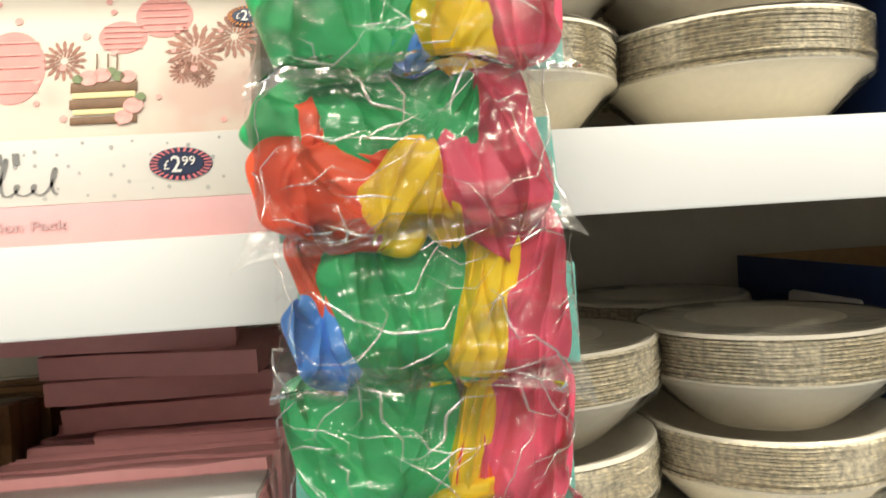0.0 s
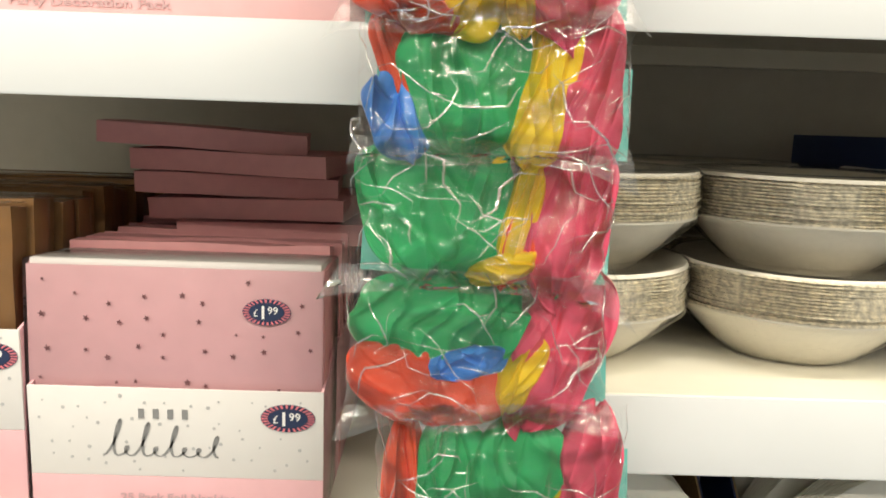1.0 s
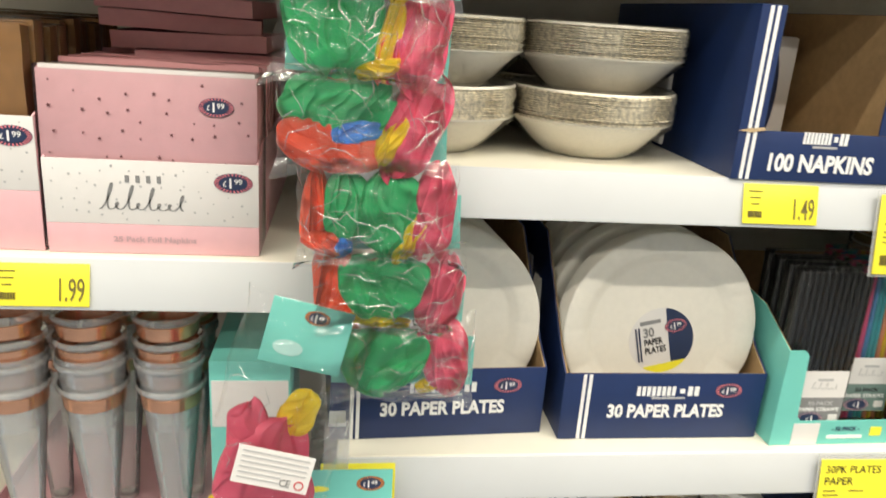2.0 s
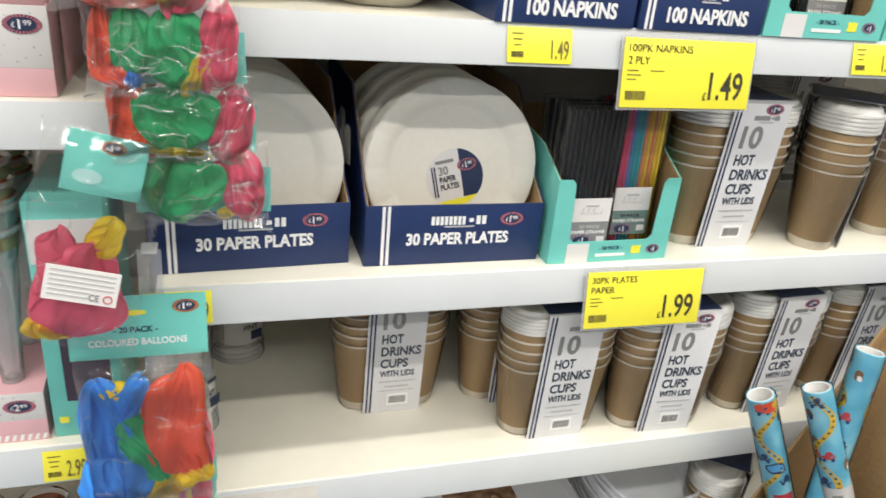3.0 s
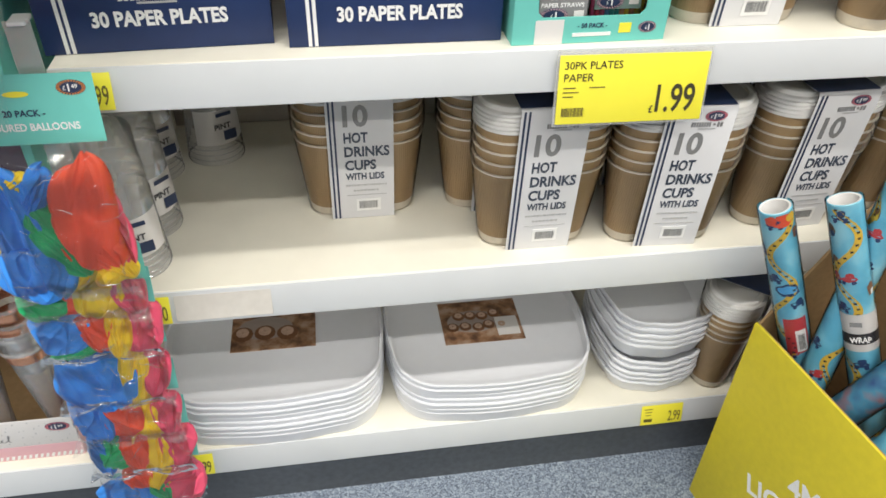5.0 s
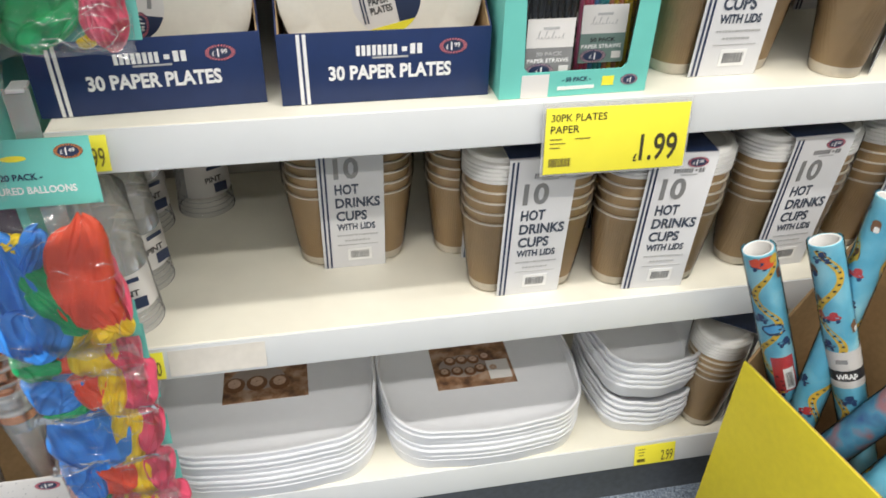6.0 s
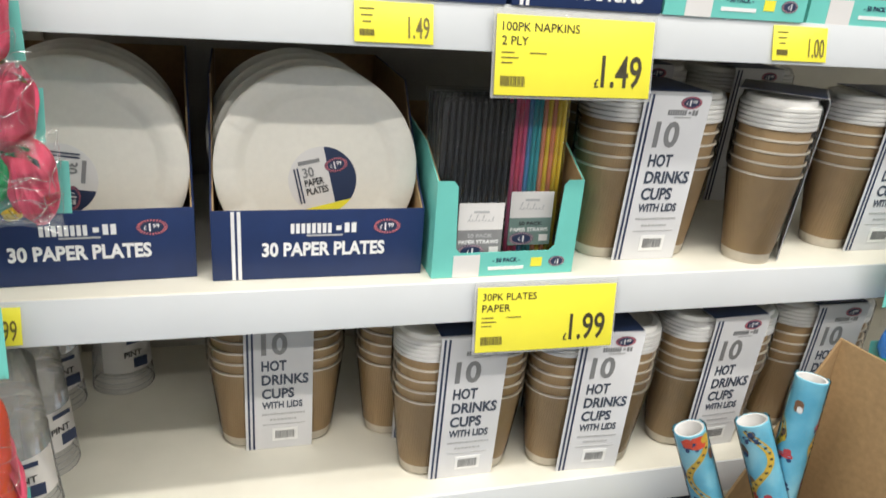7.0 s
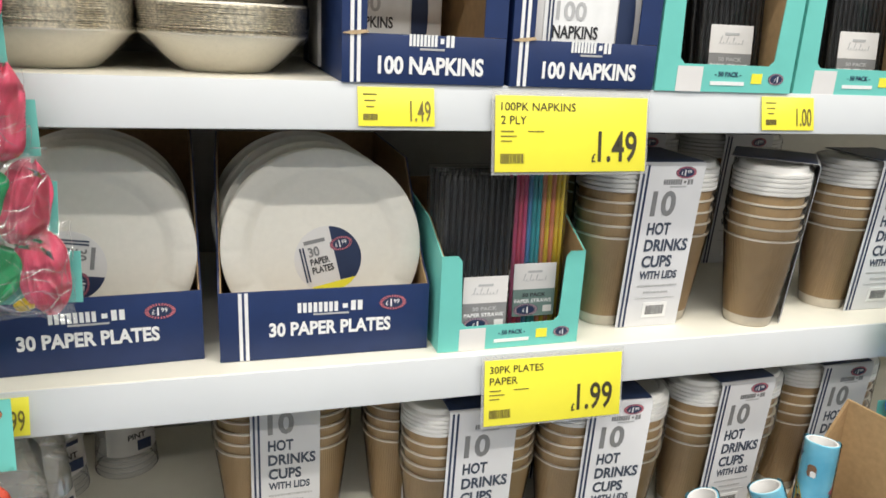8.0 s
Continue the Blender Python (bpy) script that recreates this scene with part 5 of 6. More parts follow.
def balloon_bag(x, y, z, w, h, contents, seed, tilt=-6.0, ry=0.0, header=False, spread=0.06, grow=1.06, creases=34, label="clear bag of folded coloured balloons on a hanging strip"):
    """contents: (colour, x, z, width, height, turn, folds, forward) in the bag's own frame, its hem at z = 0."""
    ob = thing("balloon_bag", pose(x, y, z, tilt, ry, 0), label, "balloon bag", "hanging balloon bags")
    for k, (c, bx, bz, bw, bh, turn, folds, fwd) in enumerate(contents):
        me = balloon_mesh("balloon", bw * grow, bh * grow, 0.012 + 0.085 * min(bw, bh), folds, radians((8, -14, 24, -30)[(k + seed) % 4]), seed * 3.7 + k * 1.9, 0.10 * math.sin(seed + k), LATEX[c])
        part("balloon", me, None, ob, f"slack {c} balloon", pose(bx, 0.006 - fwd, bz, 0, turn, 0))
    sheet, folds = bag_film(w, h, 0.021, seed, spread, creases)
    part("film", sheet, FILM, ob, "clear creased plastic film")
    tagged(part("film_crease", folds, CREASE, ob, "shiny creases in the film"), kind="stuff")
    part("hem", hem_mesh(w, spread, seed), HEM, ob, "loose flared plastic hem")
    part("backing_card", box(-w / 2 + 0.008, w / 2 + 0.004, 0.0115, 0.0123, 0.004, min(h, 0.055) - 0.004), TEAL, ob, "teal header card of the bag behind")
    if header:
        hd = part("header_card", box(-w / 2 - 0.003, w / 2 + 0.001, -0.004, -0.003, h - 0.004, h + 0.066), TEAL, ob, "teal header card with price badge")
        write("- 20 PACK -", hd, -0.004, -0.004, h + 0.028, 0.044, 0.0068, NAVYP)
        write("COLOURED BALLOONS", hd, -0.002, -0.004, h + 0.014, 0.098, 0.0078, WHITEP)
        badge(hd, "£1.49", w / 2 - 0.020, -0.004, h + 0.052, 0.027, 0.015, ORANGEP)
        part("hang_slot", ellipse(0.024, 0.006, 18), YELLOW, hd, "hang slot", pose(-0.004, -0.0046, h + 0.047))
    return ob


def clip_strip(x0, z0, x1, z1, y):
    """A clear plastic strip on which bags are clipped one below another."""
    ob = thing("clip_strip", pose(0, y, 0), "clear plastic clip strip hanging at the bay joint", "clip strip", "clip strips")
    bm = bmesh.new()
    vs = [bm.verts.new(p) for p in ((x0 - 0.012, 0, z0), (x0 + 0.012, 0, z0), (x1 + 0.012, 0, z1), (x1 - 0.012, 0, z1))]
    bm.faces.new(vs)
    r = bmesh.ops.extrude_face_region(bm, geom=bm.faces[:])
    bmesh.ops.translate(bm, verts=[v for v in r["geom"] if isinstance(v, bmesh.types.BMVert)], vec=(0, 0.0012, 0))
    part("strip", bm, CLEAR, ob)
    hook = box(-0.008, 0.008, -0.003, 0.02, 0, 0.004, 0.0008)
    part("hook", hook, STRIP, ob, "white plastic hook", pose(x0, 0, z0 - 0.004))


clip_strip(0.277, 1.59, 0.315, 0.90, -0.026)
G, R, Y, B, P = "green", "red", "yellow", "blue", "pink"
ABOVE = [(G, -0.020, 0.046, 0.078, 0.064, 0, 3, 0.004), (Y, 0.026, 0.036, 0.038, 0.056, 14, 3, 0.005), (P, 0.050, 0.042, 0.036, 0.070, 0, 3, 0.002), (R, -0.055, 0.046, 0.022, 0.060, -8, 2, 0.0), (B, 0.006, 0.014, 0.03, 0.020, 0, 2, 0.0)]
BAGS = [
    (1.478, 0.280, ABOVE),
    (1.412, 0.279, ABOVE),
    (1.346, 0.278, [(G, -0.030, 0.036, 0.066, 0.066, -12, 3, 0.004), (G, 0.004, 0.040, 0.034, 0.050, 30, 2, 0.002), (Y, 0.026, 0.034, 0.040, 0.060, 14, 3, 0.006), (P, 0.049, 0.042, 0.034, 0.070, 0, 3, 0.003), (R, -0.058, 0.052, 0.018, 0.040, -8, 2, 0.0), (B, 0.001, 0.010, 0.022, 0.016, 0, 2, 0.002)]),
    (1.276, 0.273, [(G, -0.014, 0.058, 0.094, 0.046, 4, 3, 0.002), (G, 0.018, 0.050, 0.030, 0.050, 24, 2, 0.001), (R, -0.030, 0.020, 0.070, 0.044, 16, 3, 0.007), (R, -0.050, 0.040, 0.030, 0.050, 18, 2, 0.003), (Y, -0.002, 0.018, 0.030, 0.046, 32, 3, 0.008), (Y, 0.014, 0.018, 0.018, 0.046, -8, 2, 0.006), (P, 0.038, 0.040, 0.046, 0.084, -4, 3, 0.005), (B, -0.014, 0.004, 0.026, 0.012, 8, 2, 0.002)]),
    (1.211, 0.278, [(G, -0.014, 0.036, 0.058, 0.068, 0, 3, 0.005), (R, -0.045, 0.050, 0.026, 0.048, -24, 3, 0.003), (B, -0.048, 0.018, 0.024, 0.040, -24, 2, 0.004), (Y, 0.024, 0.036, 0.032, 0.072, 8, 4, 0.006), (P, 0.048, 0.036, 0.030, 0.074, 6, 2, 0.003)]),
    (1.147, 0.272, [(G, -0.032, 0.038, 0.050, 0.062, -8, 2, 0.004), (G, -0.004, 0.038, 0.038, 0.062, 14, 2, 0.005), (R, 0.022, 0.026, 0.020, 0.046, 16, 3, 0.002), (Y, 0.022, 0.040, 0.016, 0.060, 12, 2, 0.005), (Y, 0.014, 0.010, 0.034, 0.013, -18, 2, 0.006), (P, 0.045, 0.036, 0.042, 0.078, 0, 3, 0.004)]),
    (1.078, 0.276, [(G, -0.020, 0.052, 0.080, 0.044, 0, 3, 0.003), (G, 0.012, 0.040, 0.050, 0.026, -16, 2, 0.004), (B, -0.004, 0.028, 0.044, 0.016, -6, 2, 0.006), (R, -0.026, 0.016, 0.078, 0.036, 14, 3, 0.007), (Y, 0.022, 0.022, 0.020, 0.040, 20, 3, 0.006), (P, 0.044, 0.034, 0.042, 0.082, 24, 3, 0.005)]),
    (1.002, 0.293, [(R, -0.054, 0.042, 0.020, 0.060, 6, 2, 0.002), (G, -0.026, 0.044, 0.038, 0.054, -4, 2, 0.005), (G, 0.008, 0.036, 0.050, 0.064, 6, 3, 0.006), (B, -0.032, 0.008, 0.018, 0.016, 0, 2, 0.003), (Y, 0.030, 0.020, 0.016, 0.054, 34, 2, 0.007), (P, 0.046, 0.040, 0.034, 0.074, 10, 3, 0.003), (R, -0.046, 0.012, 0.034, 0.018, 18, 2, 0.003)]),
    (0.937, 0.300, [(R, -0.046, 0.036, 0.034, 0.062, -10, 2, 0.002), (G, -0.004, 0.036, 0.066, 0.054, 0, 4, 0.006), (Y, -0.010, 0.006, 0.056, 0.008, 4, 2, 0.007), (P, 0.048, 0.034, 0.036, 0.064, 10, 3, 0.003)]),
    (0.872, 0.314, [(R, -0.044, 0.044, 0.020, 0.046, -10, 2, 0.001), (G, -0.014, 0.030, 0.074, 0.056, -4, 4, 0.006), (P, 0.043, 0.034, 0.038, 0.066, -6, 3, 0.004), (Y, 0.028, 0.006, 0.02, 0.010, -20, 2, 0.003)]),
]
for k, (bz, bx, contents) in enumerate(BAGS):
    balloon_bag(bx, -0.048, bz, 0.134, 0.080, contents, k + 1, tilt=-7, ry=2.5 * math.sin(k * 1.7), spread=(0.03, 0.03, 0.05, 0.10, 0.03, 0.12, 0.06, 0.03, 0.0, 0.0)[k])

clip_strip(0.262, 0.83, 0.255, 0.14, -0.028)
LOWER = [
    (0.538, 0.248, 0.180, [(B, -0.036, 0.080, 0.052, 0.140, -10, 4, 0.004), (B, -0.040, 0.030, 0.056, 0.062, 20, 3, 0.008), (B, -0.014, 0.138, 0.022, 0.056, 24, 2, 0.005), (G, -0.004, 0.070, 0.036, 0.088, -26, 3, 0.005), (R, 0.028, 0.104, 0.056, 0.120, 8, 4, 0.006), (R, 0.040, 0.066, 0.034, 0.060, -10, 3, 0.004),
                           (Y, 0.030, 0.018, 0.050, 0.022, -16, 2, 0.004), (Y, 0.050, 0.036, 0.020, 0.040, -36, 2, 0.004), (Y, -0.030, 0.148, 0.030, 0.020, 8, 2, 0.001), (P, 0.054, 0.085, 0.022, 0.100, -8, 2, 0.001)]),
    (0.494, 0.246, 0.062, [(G, -0.044, 0.022, 0.042, 0.036, -18, 2, 0.004), (R, -0.014, 0.034, 0.052, 0.046, -12, 3, 0.004), (Y, 0.016, 0.034, 0.042, 0.054, 22, 3, 0.007), (P, 0.046, 0.032, 0.030, 0.052, -12, 2, 0.003)]),
    (0.428, 0.246, 0.070, [(B, -0.036, 0.036, 0.052, 0.046, 0, 3, 0.004), (R, -0.002, 0.036, 0.036, 0.040, 0, 2, 0.005), (Y, 0.023, 0.034, 0.022, 0.056, 6, 3, 0.007), (P, 0.048, 0.036, 0.036, 0.052, 14, 3, 0.003), (G, -0.030, 0.008, 0.040, 0.014, -10, 2, 0.004)]),
    (0.342, 0.244, 0.088, [(B, -0.016, 0.046, 0.074, 0.082, 6, 4, 0.005), (Y, 0.026, 0.048, 0.026, 0.080, 10, 3, 0.007), (P, 0.048, 0.040, 0.030, 0.054, 12, 3, 0.004), (G, -0.056, 0.046, 0.018, 0.030, 0, 2, 0.002)]),
    (0.272, 0.244, 0.074, [(B, -0.040, 0.040, 0.036, 0.066, -6, 2, 0.004), (R, -0.008, 0.034, 0.042, 0.042, -8, 2, 0.006), (Y, 0.024, 0.046, 0.034, 0.066, -10, 3, 0.007), (P, 0.048, 0.034, 0.028, 0.050, 0, 2, 0.003)]),
    (0.200, 0.245, 0.074, [(B, -0.052, 0.034, 0.020, 0.056, -6, 2, 0.003), (G, -0.032, 0.034, 0.030, 0.040, 10, 2, 0.005), (R, -0.006, 0.034, 0.030, 0.046, 0, 2, 0.005), (Y, 0.020, 0.038, 0.036, 0.060, -12, 3, 0.007), (P, 0.048, 0.036, 0.034, 0.060, 8, 2, 0.004)]),
    (0.118, 0.244, 0.084, [(B, -0.030, 0.026, 0.066, 0.042, -10, 3, 0.005), (R, -0.016, 0.058, 0.034, 0.038, -8, 2, 0.005), (Y, 0.012, 0.060, 0.032, 0.044, 8, 3, 0.006), (G, 0.010, 0.026, 0.030, 0.034, 10, 2, 0.005), (P, 0.044, 0.036, 0.042, 0.058, 20, 3, 0.004)]),
]
for k, (bz, bx, bh, contents) in enumerate(LOWER):
    if k == 0:
        contents = [(c, px, pz * 0.90, pw, ph * 0.92, turn, folds + 3, fwd) for c, px, pz, pw, ph, turn, folds, fwd in contents]
    balloon_bag(bx, -0.056 if k else -0.066, bz, 0.134, bh, contents, k + 21, tilt=-11 if k else -8, header=(k == 0), spread=0.05, grow=1.36 if k else 1.14, creases=9 if k else 14)


def turned_bag(x, y, z):
    """A bag hung askew with its back to the aisle: printed label over pink balloons."""
    ob = thing("balloon_bag", pose(x, y, z, -6, 14, 0), "clear bag of pink balloons hung askew with a white label", "balloon bag", "hanging balloon bags")
    for k, (c, bx, bz, bw, bh, turn, folds) in enumerate(((P, 0.0, 0.050, 0.080, 0.094, 4, 4), (P, -0.024, 0.074, 0.034, 0.07, -10, 3), (Y, 0.012, 0.108, 0.030, 0.042, 10, 3), (Y, -0.024, 0.008, 0.04, 0.018, 0, 2))):
        part("balloon", balloon_mesh("balloon", bw, bh, 0.014, folds, 0.4 + k, 40.0 + k, 0.1, LATEX[c]), None, ob, f"slack {c} balloon", pose(bx, 0.006, bz, 0, turn, 0))
    sheet, folds = bag_film(0.112, 0.215, 0.024, 44, 0.04, 16)
    part("film", sheet, FILM, ob, "clear creased plastic film")
    tagged(part("film_crease", folds, CREASE, ob, "shiny creases in the film"), kind="stuff")
    lab = part("label", box(-0.030, 0.034, -0.0305, -0.0298, 0.054, 0.088), WHITECARD, ob, "white label printed with small text")
    for i in range(6):
        bars(lab, -0.008 if i > 3 else 0.002, -0.0305, 0.084 - i * 0.0048, 0.036 if i > 3 else 0.056, 0.0014, PALEP)
    write("CE", lab, 0.014, -0.0305, 0.061, 0.009, 0.007, GREYP)
    part("no_entry_mark", lathe([(0.0032, 0), (0.0042, 0), (0.0042, 0.0003), (0.0032, 0.0003)], 18), REDP, lab, m=pose(0.026, -0.031, 0.061, 90, 0, 0))
    hd = part("header_card", box(-0.034, 0.036, 0.002, 0.003, 0.150, 0.208), TEAL, ob, "teal header card seen through film")
    part("header_sticker", ellipse(0.026, 0.014, 20), material("pale_teal", (0.40, 0.66, 0.64), 0.45), hd, m=pose(-0.012, 0.0012, 0.166))
    badge(hd, "£1.49", 0.006, 0.002, 0.197, 0.022, 0.013, ORANGEP)


turned_bag(0.190, -0.082, 0.760)

# strip at the far joint
clip_strip(1.415, 1.2, 1.415, 0.55, -0.028)
FAR = [(B, 0.0, 0.044, 0.090, 0.070, 0, 4, 0.004), (G, -0.03, 0.016, 0.06, 0.03, 0, 2, 0.004), (B, 0.040, 0.060, 0.04, 0.06, 10, 3, 0.003)]
balloon_bag(1.410, -0.045, 0.620, 0.134, 0.11, FAR, 31, header=True, creases=8, label="clear bag of blue and green balloons under a teal header")
balloon_bag(1.418, -0.040, 0.800, 0.134, 0.10, [(G, 0.0, 0.04, 0.09, 0.07, 0, 3, 0.004), (B, 0.035, 0.05, 0.05, 0.07, 0, 3, 0.003)], 33, label="clear bag of blue and green balloons on a hanging strip")


# ---- dump bin of wrapping paper ----
BIN = pose(1.094, -0.072, 0, 0, 0, 9.8)
bin_ob = thing("dump_bin", BIN, "brown card dump bin with a yellow side, full of wrap", "dump bin")
BW, BL = 0.192, 0.60
part("yellow_side", box(0.0, 0.004, -BL, 0.0, 0.0, 0.394, 0.0008), YELLOWBOARD, bin_ob, "yellow printed card side")
part("side_lining", box(0.0042, 0.007, -BL + 0.001, -0.001, 0.001, 0.392), KRAFT, bin_ob)
part("back_panel", prism([(0.0072, 0.0), (BW, 0.0), (BW, 0.684), (0.0072, 0.394)], 0.004), KRAFT, bin_ob, "brown card back with a sloping edge", pose(0, -0.0045, 0))
part("tall_side", box(BW + 0.0005, BW + 0.005, -BL, 0.0, 0.0, 0.685, 0.0008), KRAFT, bin_ob, "tall brown card side")
part("front_panel", box(0.0072, BW, -BL, -BL + 0.004, 0.0, 0.394), YELLOWBOARD, bin_ob)
part("bin_floor", box(0.0072, BW, -BL + 0.0045, -0.005, 0.0, 0.004), KRAFT, bin_ob)
part("torn_flap", prism([(0, 0), (0.10, 0.012), (0.10, -0.016), (0.012, -0.012)], 0.003), KRAFTEDGE, bin_ob, "folded card flap", pose(BW - 0.004, -0.100, 0.672, 0, 0, -92))
for word, ty, tz, tw in (("4M", -0.175, 0.236, 0.056), ("LICENSED", -0.188, 0.190, 0.205), ("WRAP", -0.205, 0.112, 0.11)):
    part("lettering", letters(word, tw, 0.034), None, bin_ob, "white printed lettering", pose(-0.0007, ty, tz, 0, 0, -90) @ pose(0, 0, 0, 0, -22, 0))
    letters(word, tw, 0.034).materials.append(WHITEP) if not letters(word, tw, 0.034).materials else None


def wrap_roll(top, low, length, r, mat, label, seed, band_at=None, prints=True, patch=False):
    """A tube of gift wrap from its open end at top, running down through low."""
    t, l = Vector(top), Vector(low)
    axis = (l - t).normalized()
    m = Matrix.Translation(t) @ axis.to_track_quat("-Z", "Y").to_matrix().to_4x4()
    ob = thing("gift_wrap_roll", m, label, "gift wrap roll", "gift wrap rolls")
    L = length
    part("paper", lathe([(r - 0.0035, -0.012), (r - 0.0008, 0.0), (r, -0.0008), (r, -L), (r - 0.003, -L)], 36), mat, ob)
    part("core", lathe([(r - 0.0012, -0.0004), (r - 0.0036, -0.0008), (r - 0.0036, -L * 0.98)], 30), TUBE, ob, "pale card core")
    rng = random.Random(seed)

    def wrapped(u0, u1, z0, z1, lift=0.0004):
        n = 6
        bm = bmesh.new()
        rr = r + lift
        lo = [bm.verts.new((rr * math.cos(u0 + (u1 - u0) * i / n), rr * math.sin(u0 + (u1 - u0) * i / n), z0)) for i in range(n + 1)]
        hi = [bm.verts.new((rr * math.cos(u0 + (u1 - u0) * i / n), rr * math.sin(u0 + (u1 - u0) * i / n), z1)) for i in range(n + 1)]
        for i in range(n):
            bm.faces.new((lo[i], lo[i + 1], hi[i + 1], hi[i]))
        return bm

    def blob(u, z, w, h, lift, k=12):
        bm = bmesh.new()
        rr = r + lift
        c = bm.verts.new((rr * math.cos(u), rr * math.sin(u), z))
        ring = []
        for i in range(k):
            a = 2 * math.pi * i / k
            s = 1 + 0.35 * noise.noise((math.cos(a) * 1.5, math.sin(a) * 1.5, u * 5 + z * 90))
            uu = u + s * w / 2 * math.cos(a) / r
            ring.append(bm.verts.new((rr * math.cos(uu), rr * math.sin(uu), z + s * h / 2 * math.sin(a))))
        for i in range(k):
            bm.faces.new((c, ring[i], ring[(i + 1) % k]))
        return bm

    if prints:
        dark = material("wrap_print_navy", (0.02, 0.05, 0.16), 0.4)
        gold = material("wrap_print_gold", (0.72, 0.48, 0.05), 0.4)
        brown = material("wrap_print_brown", (0.20, 0.10, 0.05), 0.4)
        for i in range(int(L / 0.042)):
            z = -0.016 - i * 0.042
            for s in range(2):
                u = rng.uniform(0, 6.28) if i else 4.2 + 2.0 * s
                car = rng.choice((dark, dark, REDP))
                part("printed_car", blob(u, z, 0.020, 0.0075, 0.0005), car, ob)
                part("printed_roof", blob(u + 0.08, z + 0.005, 0.010, 0.008, 0.0006), car, ob)
                for e in (-0.22, 0.22):
                    part("printed_wheel", blob(u + e * 1.3, z - 0.0045, 0.0055, 0.0055, 0.0008), dark, ob)
                if rng.random() < 0.4:
                    part("printed_dog", blob(u + 1.3, z - 0.018, 0.012, 0.016, 0.0005), brown, ob)
                    part("printed_badge", blob(u + 1.4, z - 0.022, 0.007, 0.008, 0.0008), rng.choice((gold, dark, WHITEP)), ob)
        # winding dashed road
        for ph in (3.9, 6.6):
            road, dash = bmesh.new(), bmesh.new()
            prev = None
            n = int(L / 0.004)
            for i in range(n):
                z = -0.006 - i * 0.004
                u = ph + 0.75 * math.sin(z * 62 + seed * 2 + ph) + z * 5
                hw = 0.0050 / r
                rr = r + 0.0007
                q = (road.verts.new((rr * math.cos(u - hw), rr * math.sin(u - hw), z)), road.verts.new((rr * math.cos(u + hw), rr * math.sin(u + hw), z)))
                if prev:
                    road.faces.new((prev[0], prev[1], q[1], q[0]))
                prev = q
                if i % 2 == 0:
                    rd, hd = r + 0.0010, 0.0018 / r
                    vs = [dash.verts.new((rd * math.cos(u + a), rd * math.sin(u + a), z + b)) for a, b in ((-hd, -0.0013), (hd, -0.0013), (hd, 0.0013), (-hd, 0.0013))]
                    dash.faces.new(vs)
            part("printed_road", road, material("wrap_print_gold", (0.72, 0.48, 0.05), 0.4), ob)
            part("road_dashes", dash, BLACKP, ob)
    if band_at:
        z0, z1, mat2 = band_at
        part("paper_band", lathe([(r + 0.0012, z0), (r + 0.0012, z1)], 36), mat2, ob, "white printed paper band")
        part("band_print", lathe([(r + 0.0016, z0 - 0.028), (r + 0.0016, z0 - 0.044)], 36), BLACKP, ob)
        u = math.atan2(*(m.to_3x3().inverted() @ Vector((-0.55, -0.80, 0.2))).yx)
        write("WRAP", ob, 0, -r - 0.0022, z0 - 0.036, 0.024, 0.0085, WHITEP, pose(0, 0, 0, 0, 0, math.degrees(u) + 90))
        bars(ob, 0, -r - 0.0014, z0 - 0.014, 0.014, 0.006, GREYP, pose(0, 0, 0, 0, 0, math.degrees(u) + 80))
    if patch:
        fire = material("wrap_print_fire", (0.80, 0.10, 0.04), 0.4)
        for du, dz, ww, hh, mt in ((0.2, -0.012, 0.024, 0.018, fire), (0.7, -0.009, 0.014, 0.012, material("wrap_print_gold", (0.72, 0.48, 0.05), 0.4)), (-0.5, -0.010, 0.014, 0.012, fire)):
            part("printed_truck", blob(math.atan2(*(m.to_3x3().inverted() @ Vector((-0.35, -0.90, 0.2))).yx) + du, dz, ww, hh, 0.0012), mt, ob)
        u = math.atan2(*(m.to_3x3().inverted() @ Vector((-0.55, -0.80, 0.2))).yx)
        part("red_patch", wrapped(u - 0.5, u + 1.0, -0.225, -0.165, 0.0009), REDP, ob, "red printed patch")
        part("white_patch", wrapped(u + 0.15, u + 0.85, -0.222, -0.185, 0.0012), WHITEP, ob, "white label with barcode")
        for i in range(7):
            part("barcode_bar", wrapped(u + 0.3 + i * 0.06, u + 0.33 + i * 0.06, -0.218, -0.192, 0.0015), BLACKP, ob)
        part("word_shape", blob(u + 0.1, -0.118, 0.030, 0.022, 0.0009), material("wrap_print_navy", (0.02, 0.05, 0.16), 0.4), ob)
        part("word_shape", blob(u + 0.1, -0.117, 0.024, 0.014, 0.0012), material("wrap_print_sky", (0.10, 0.42, 0.75), 0.4), ob)
    part("shrink_film", lathe([(r + 0.0016, 0.001), (r + 0.0018, -L * 0.5), (r + 0.0016, -L)], 30, wobble=0.03), WRAP, ob, "clear shrink film")
    return ob


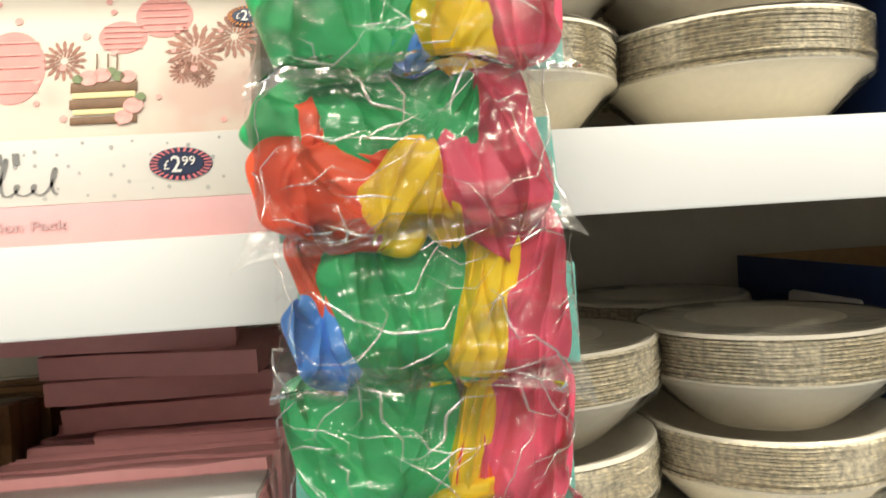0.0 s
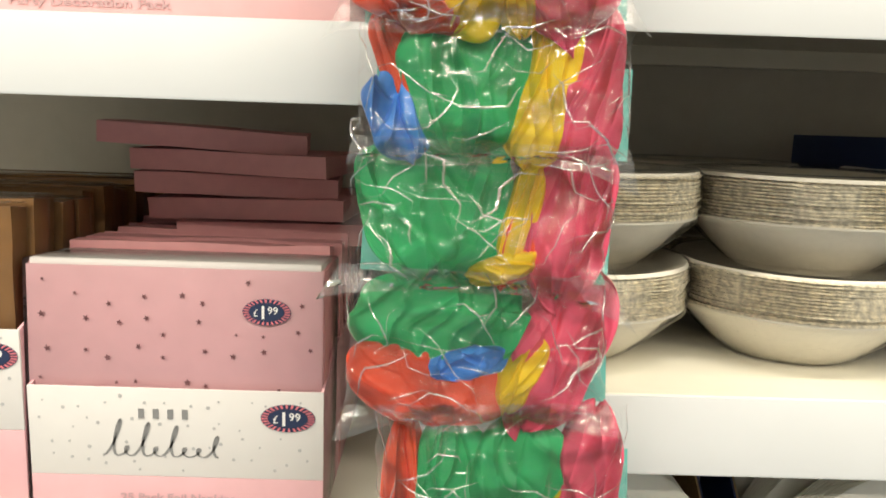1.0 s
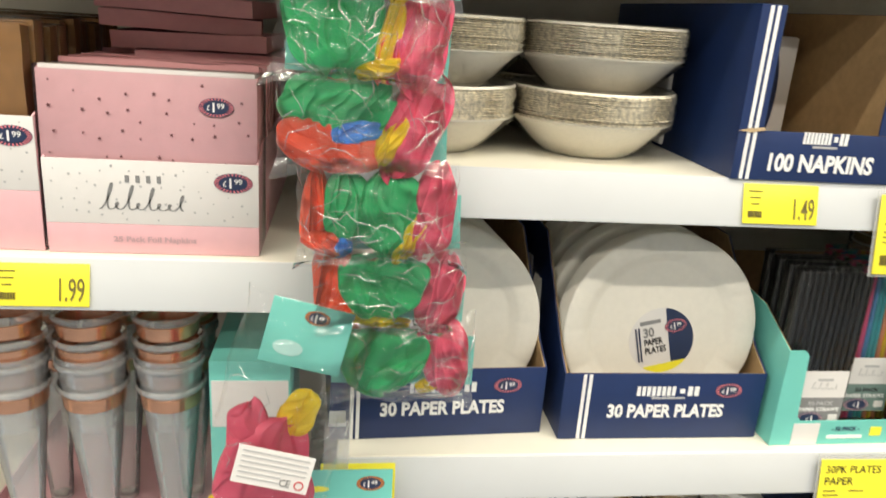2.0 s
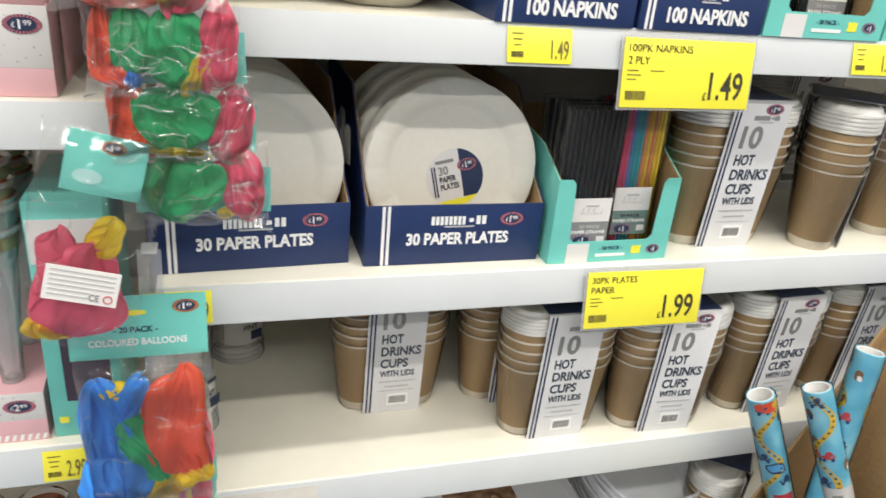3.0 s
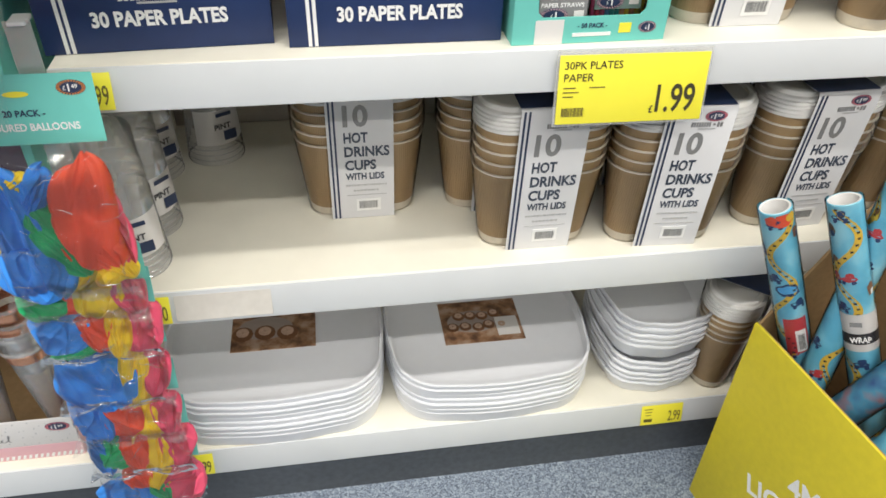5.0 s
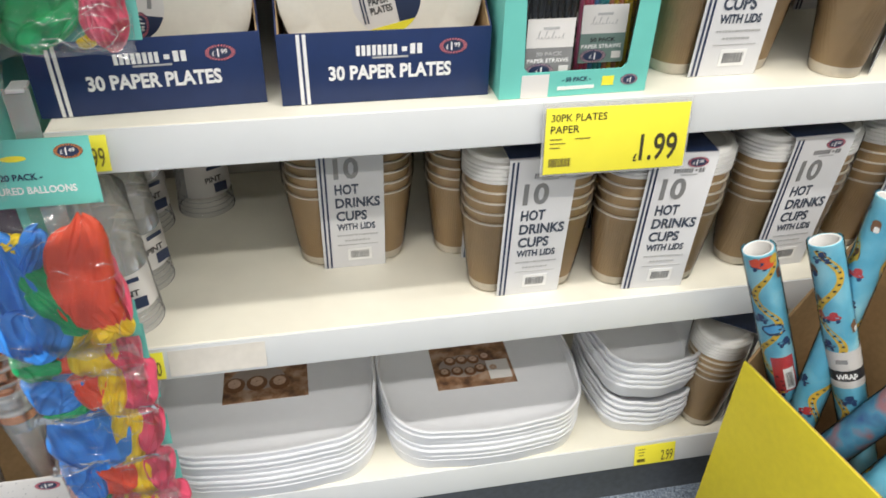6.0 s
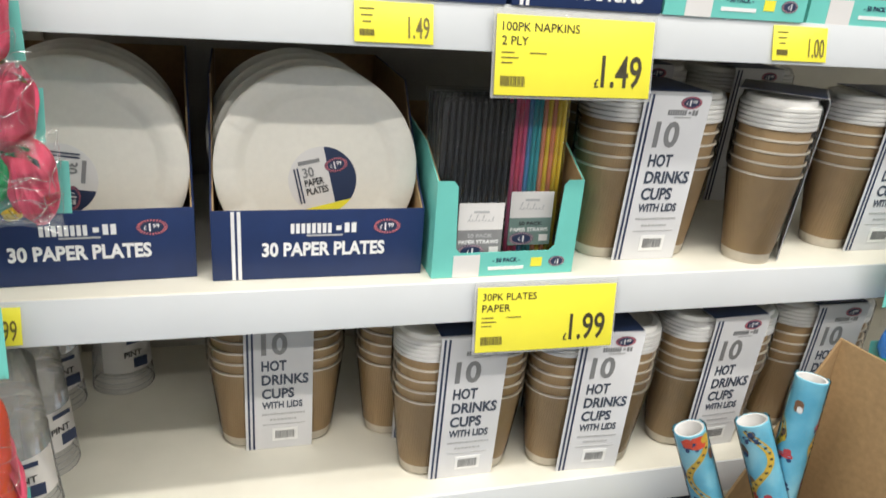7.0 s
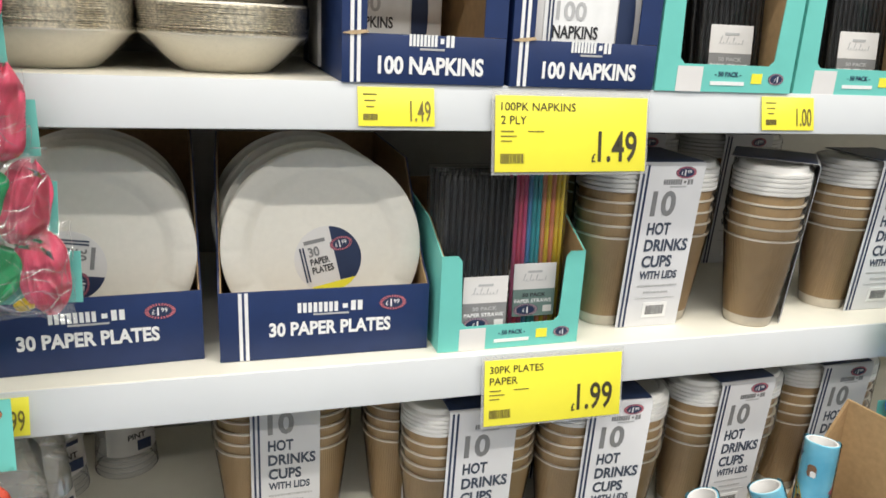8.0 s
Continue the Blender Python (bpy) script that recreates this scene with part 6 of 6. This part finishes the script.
ROLL_LABEL = "tube of sky blue gift wrap printed with vehicles and roads"
MIXED_LABEL = "tube of blue and pink gift wrap in clear film"
wrap_roll((1.068, -0.060, 0.583), (1.160, -0.110, 0.333), 0.60, 0.0195, ROLLBLUE, ROLL_LABEL, 1, patch=True)
wrap_roll((1.130, -0.092, 0.611), (1.205, -0.172, 0.372), 0.62, 0.0195, ROLLBLUE, ROLL_LABEL + ", banded", 2, (-0.150, -0.205, WHITECARD))
wrap_roll((1.196, -0.098, 0.669), (1.160, -0.138, 0.345), 0.66, 0.0195, ROLLBLUE, ROLL_LABEL, 3)
wrap_roll((1.238, -0.226, 0.510), (1.178, -0.190, 0.335), 0.28, 0.0215, ROLLDARK, MIXED_LABEL, 4, prints=False)
wrap_roll((1.256, -0.262, 0.452), (1.186, -0.261, 0.338), 0.155, 0.0215, ROLLBLUE, ROLL_LABEL, 5)
wrap_roll((1.296, -0.268, 0.455), (1.228, -0.285, 0.335), 0.25, 0.0215, ROLLDARK, MIXED_LABEL, 6, prints=False)
wrap_roll((1.286, -0.312, 0.412), (1.215, -0.310, 0.300), 0.21, 0.0215, ROLLDARK, "tube of dark blue gift wrap in clear film", 7, prints=False)
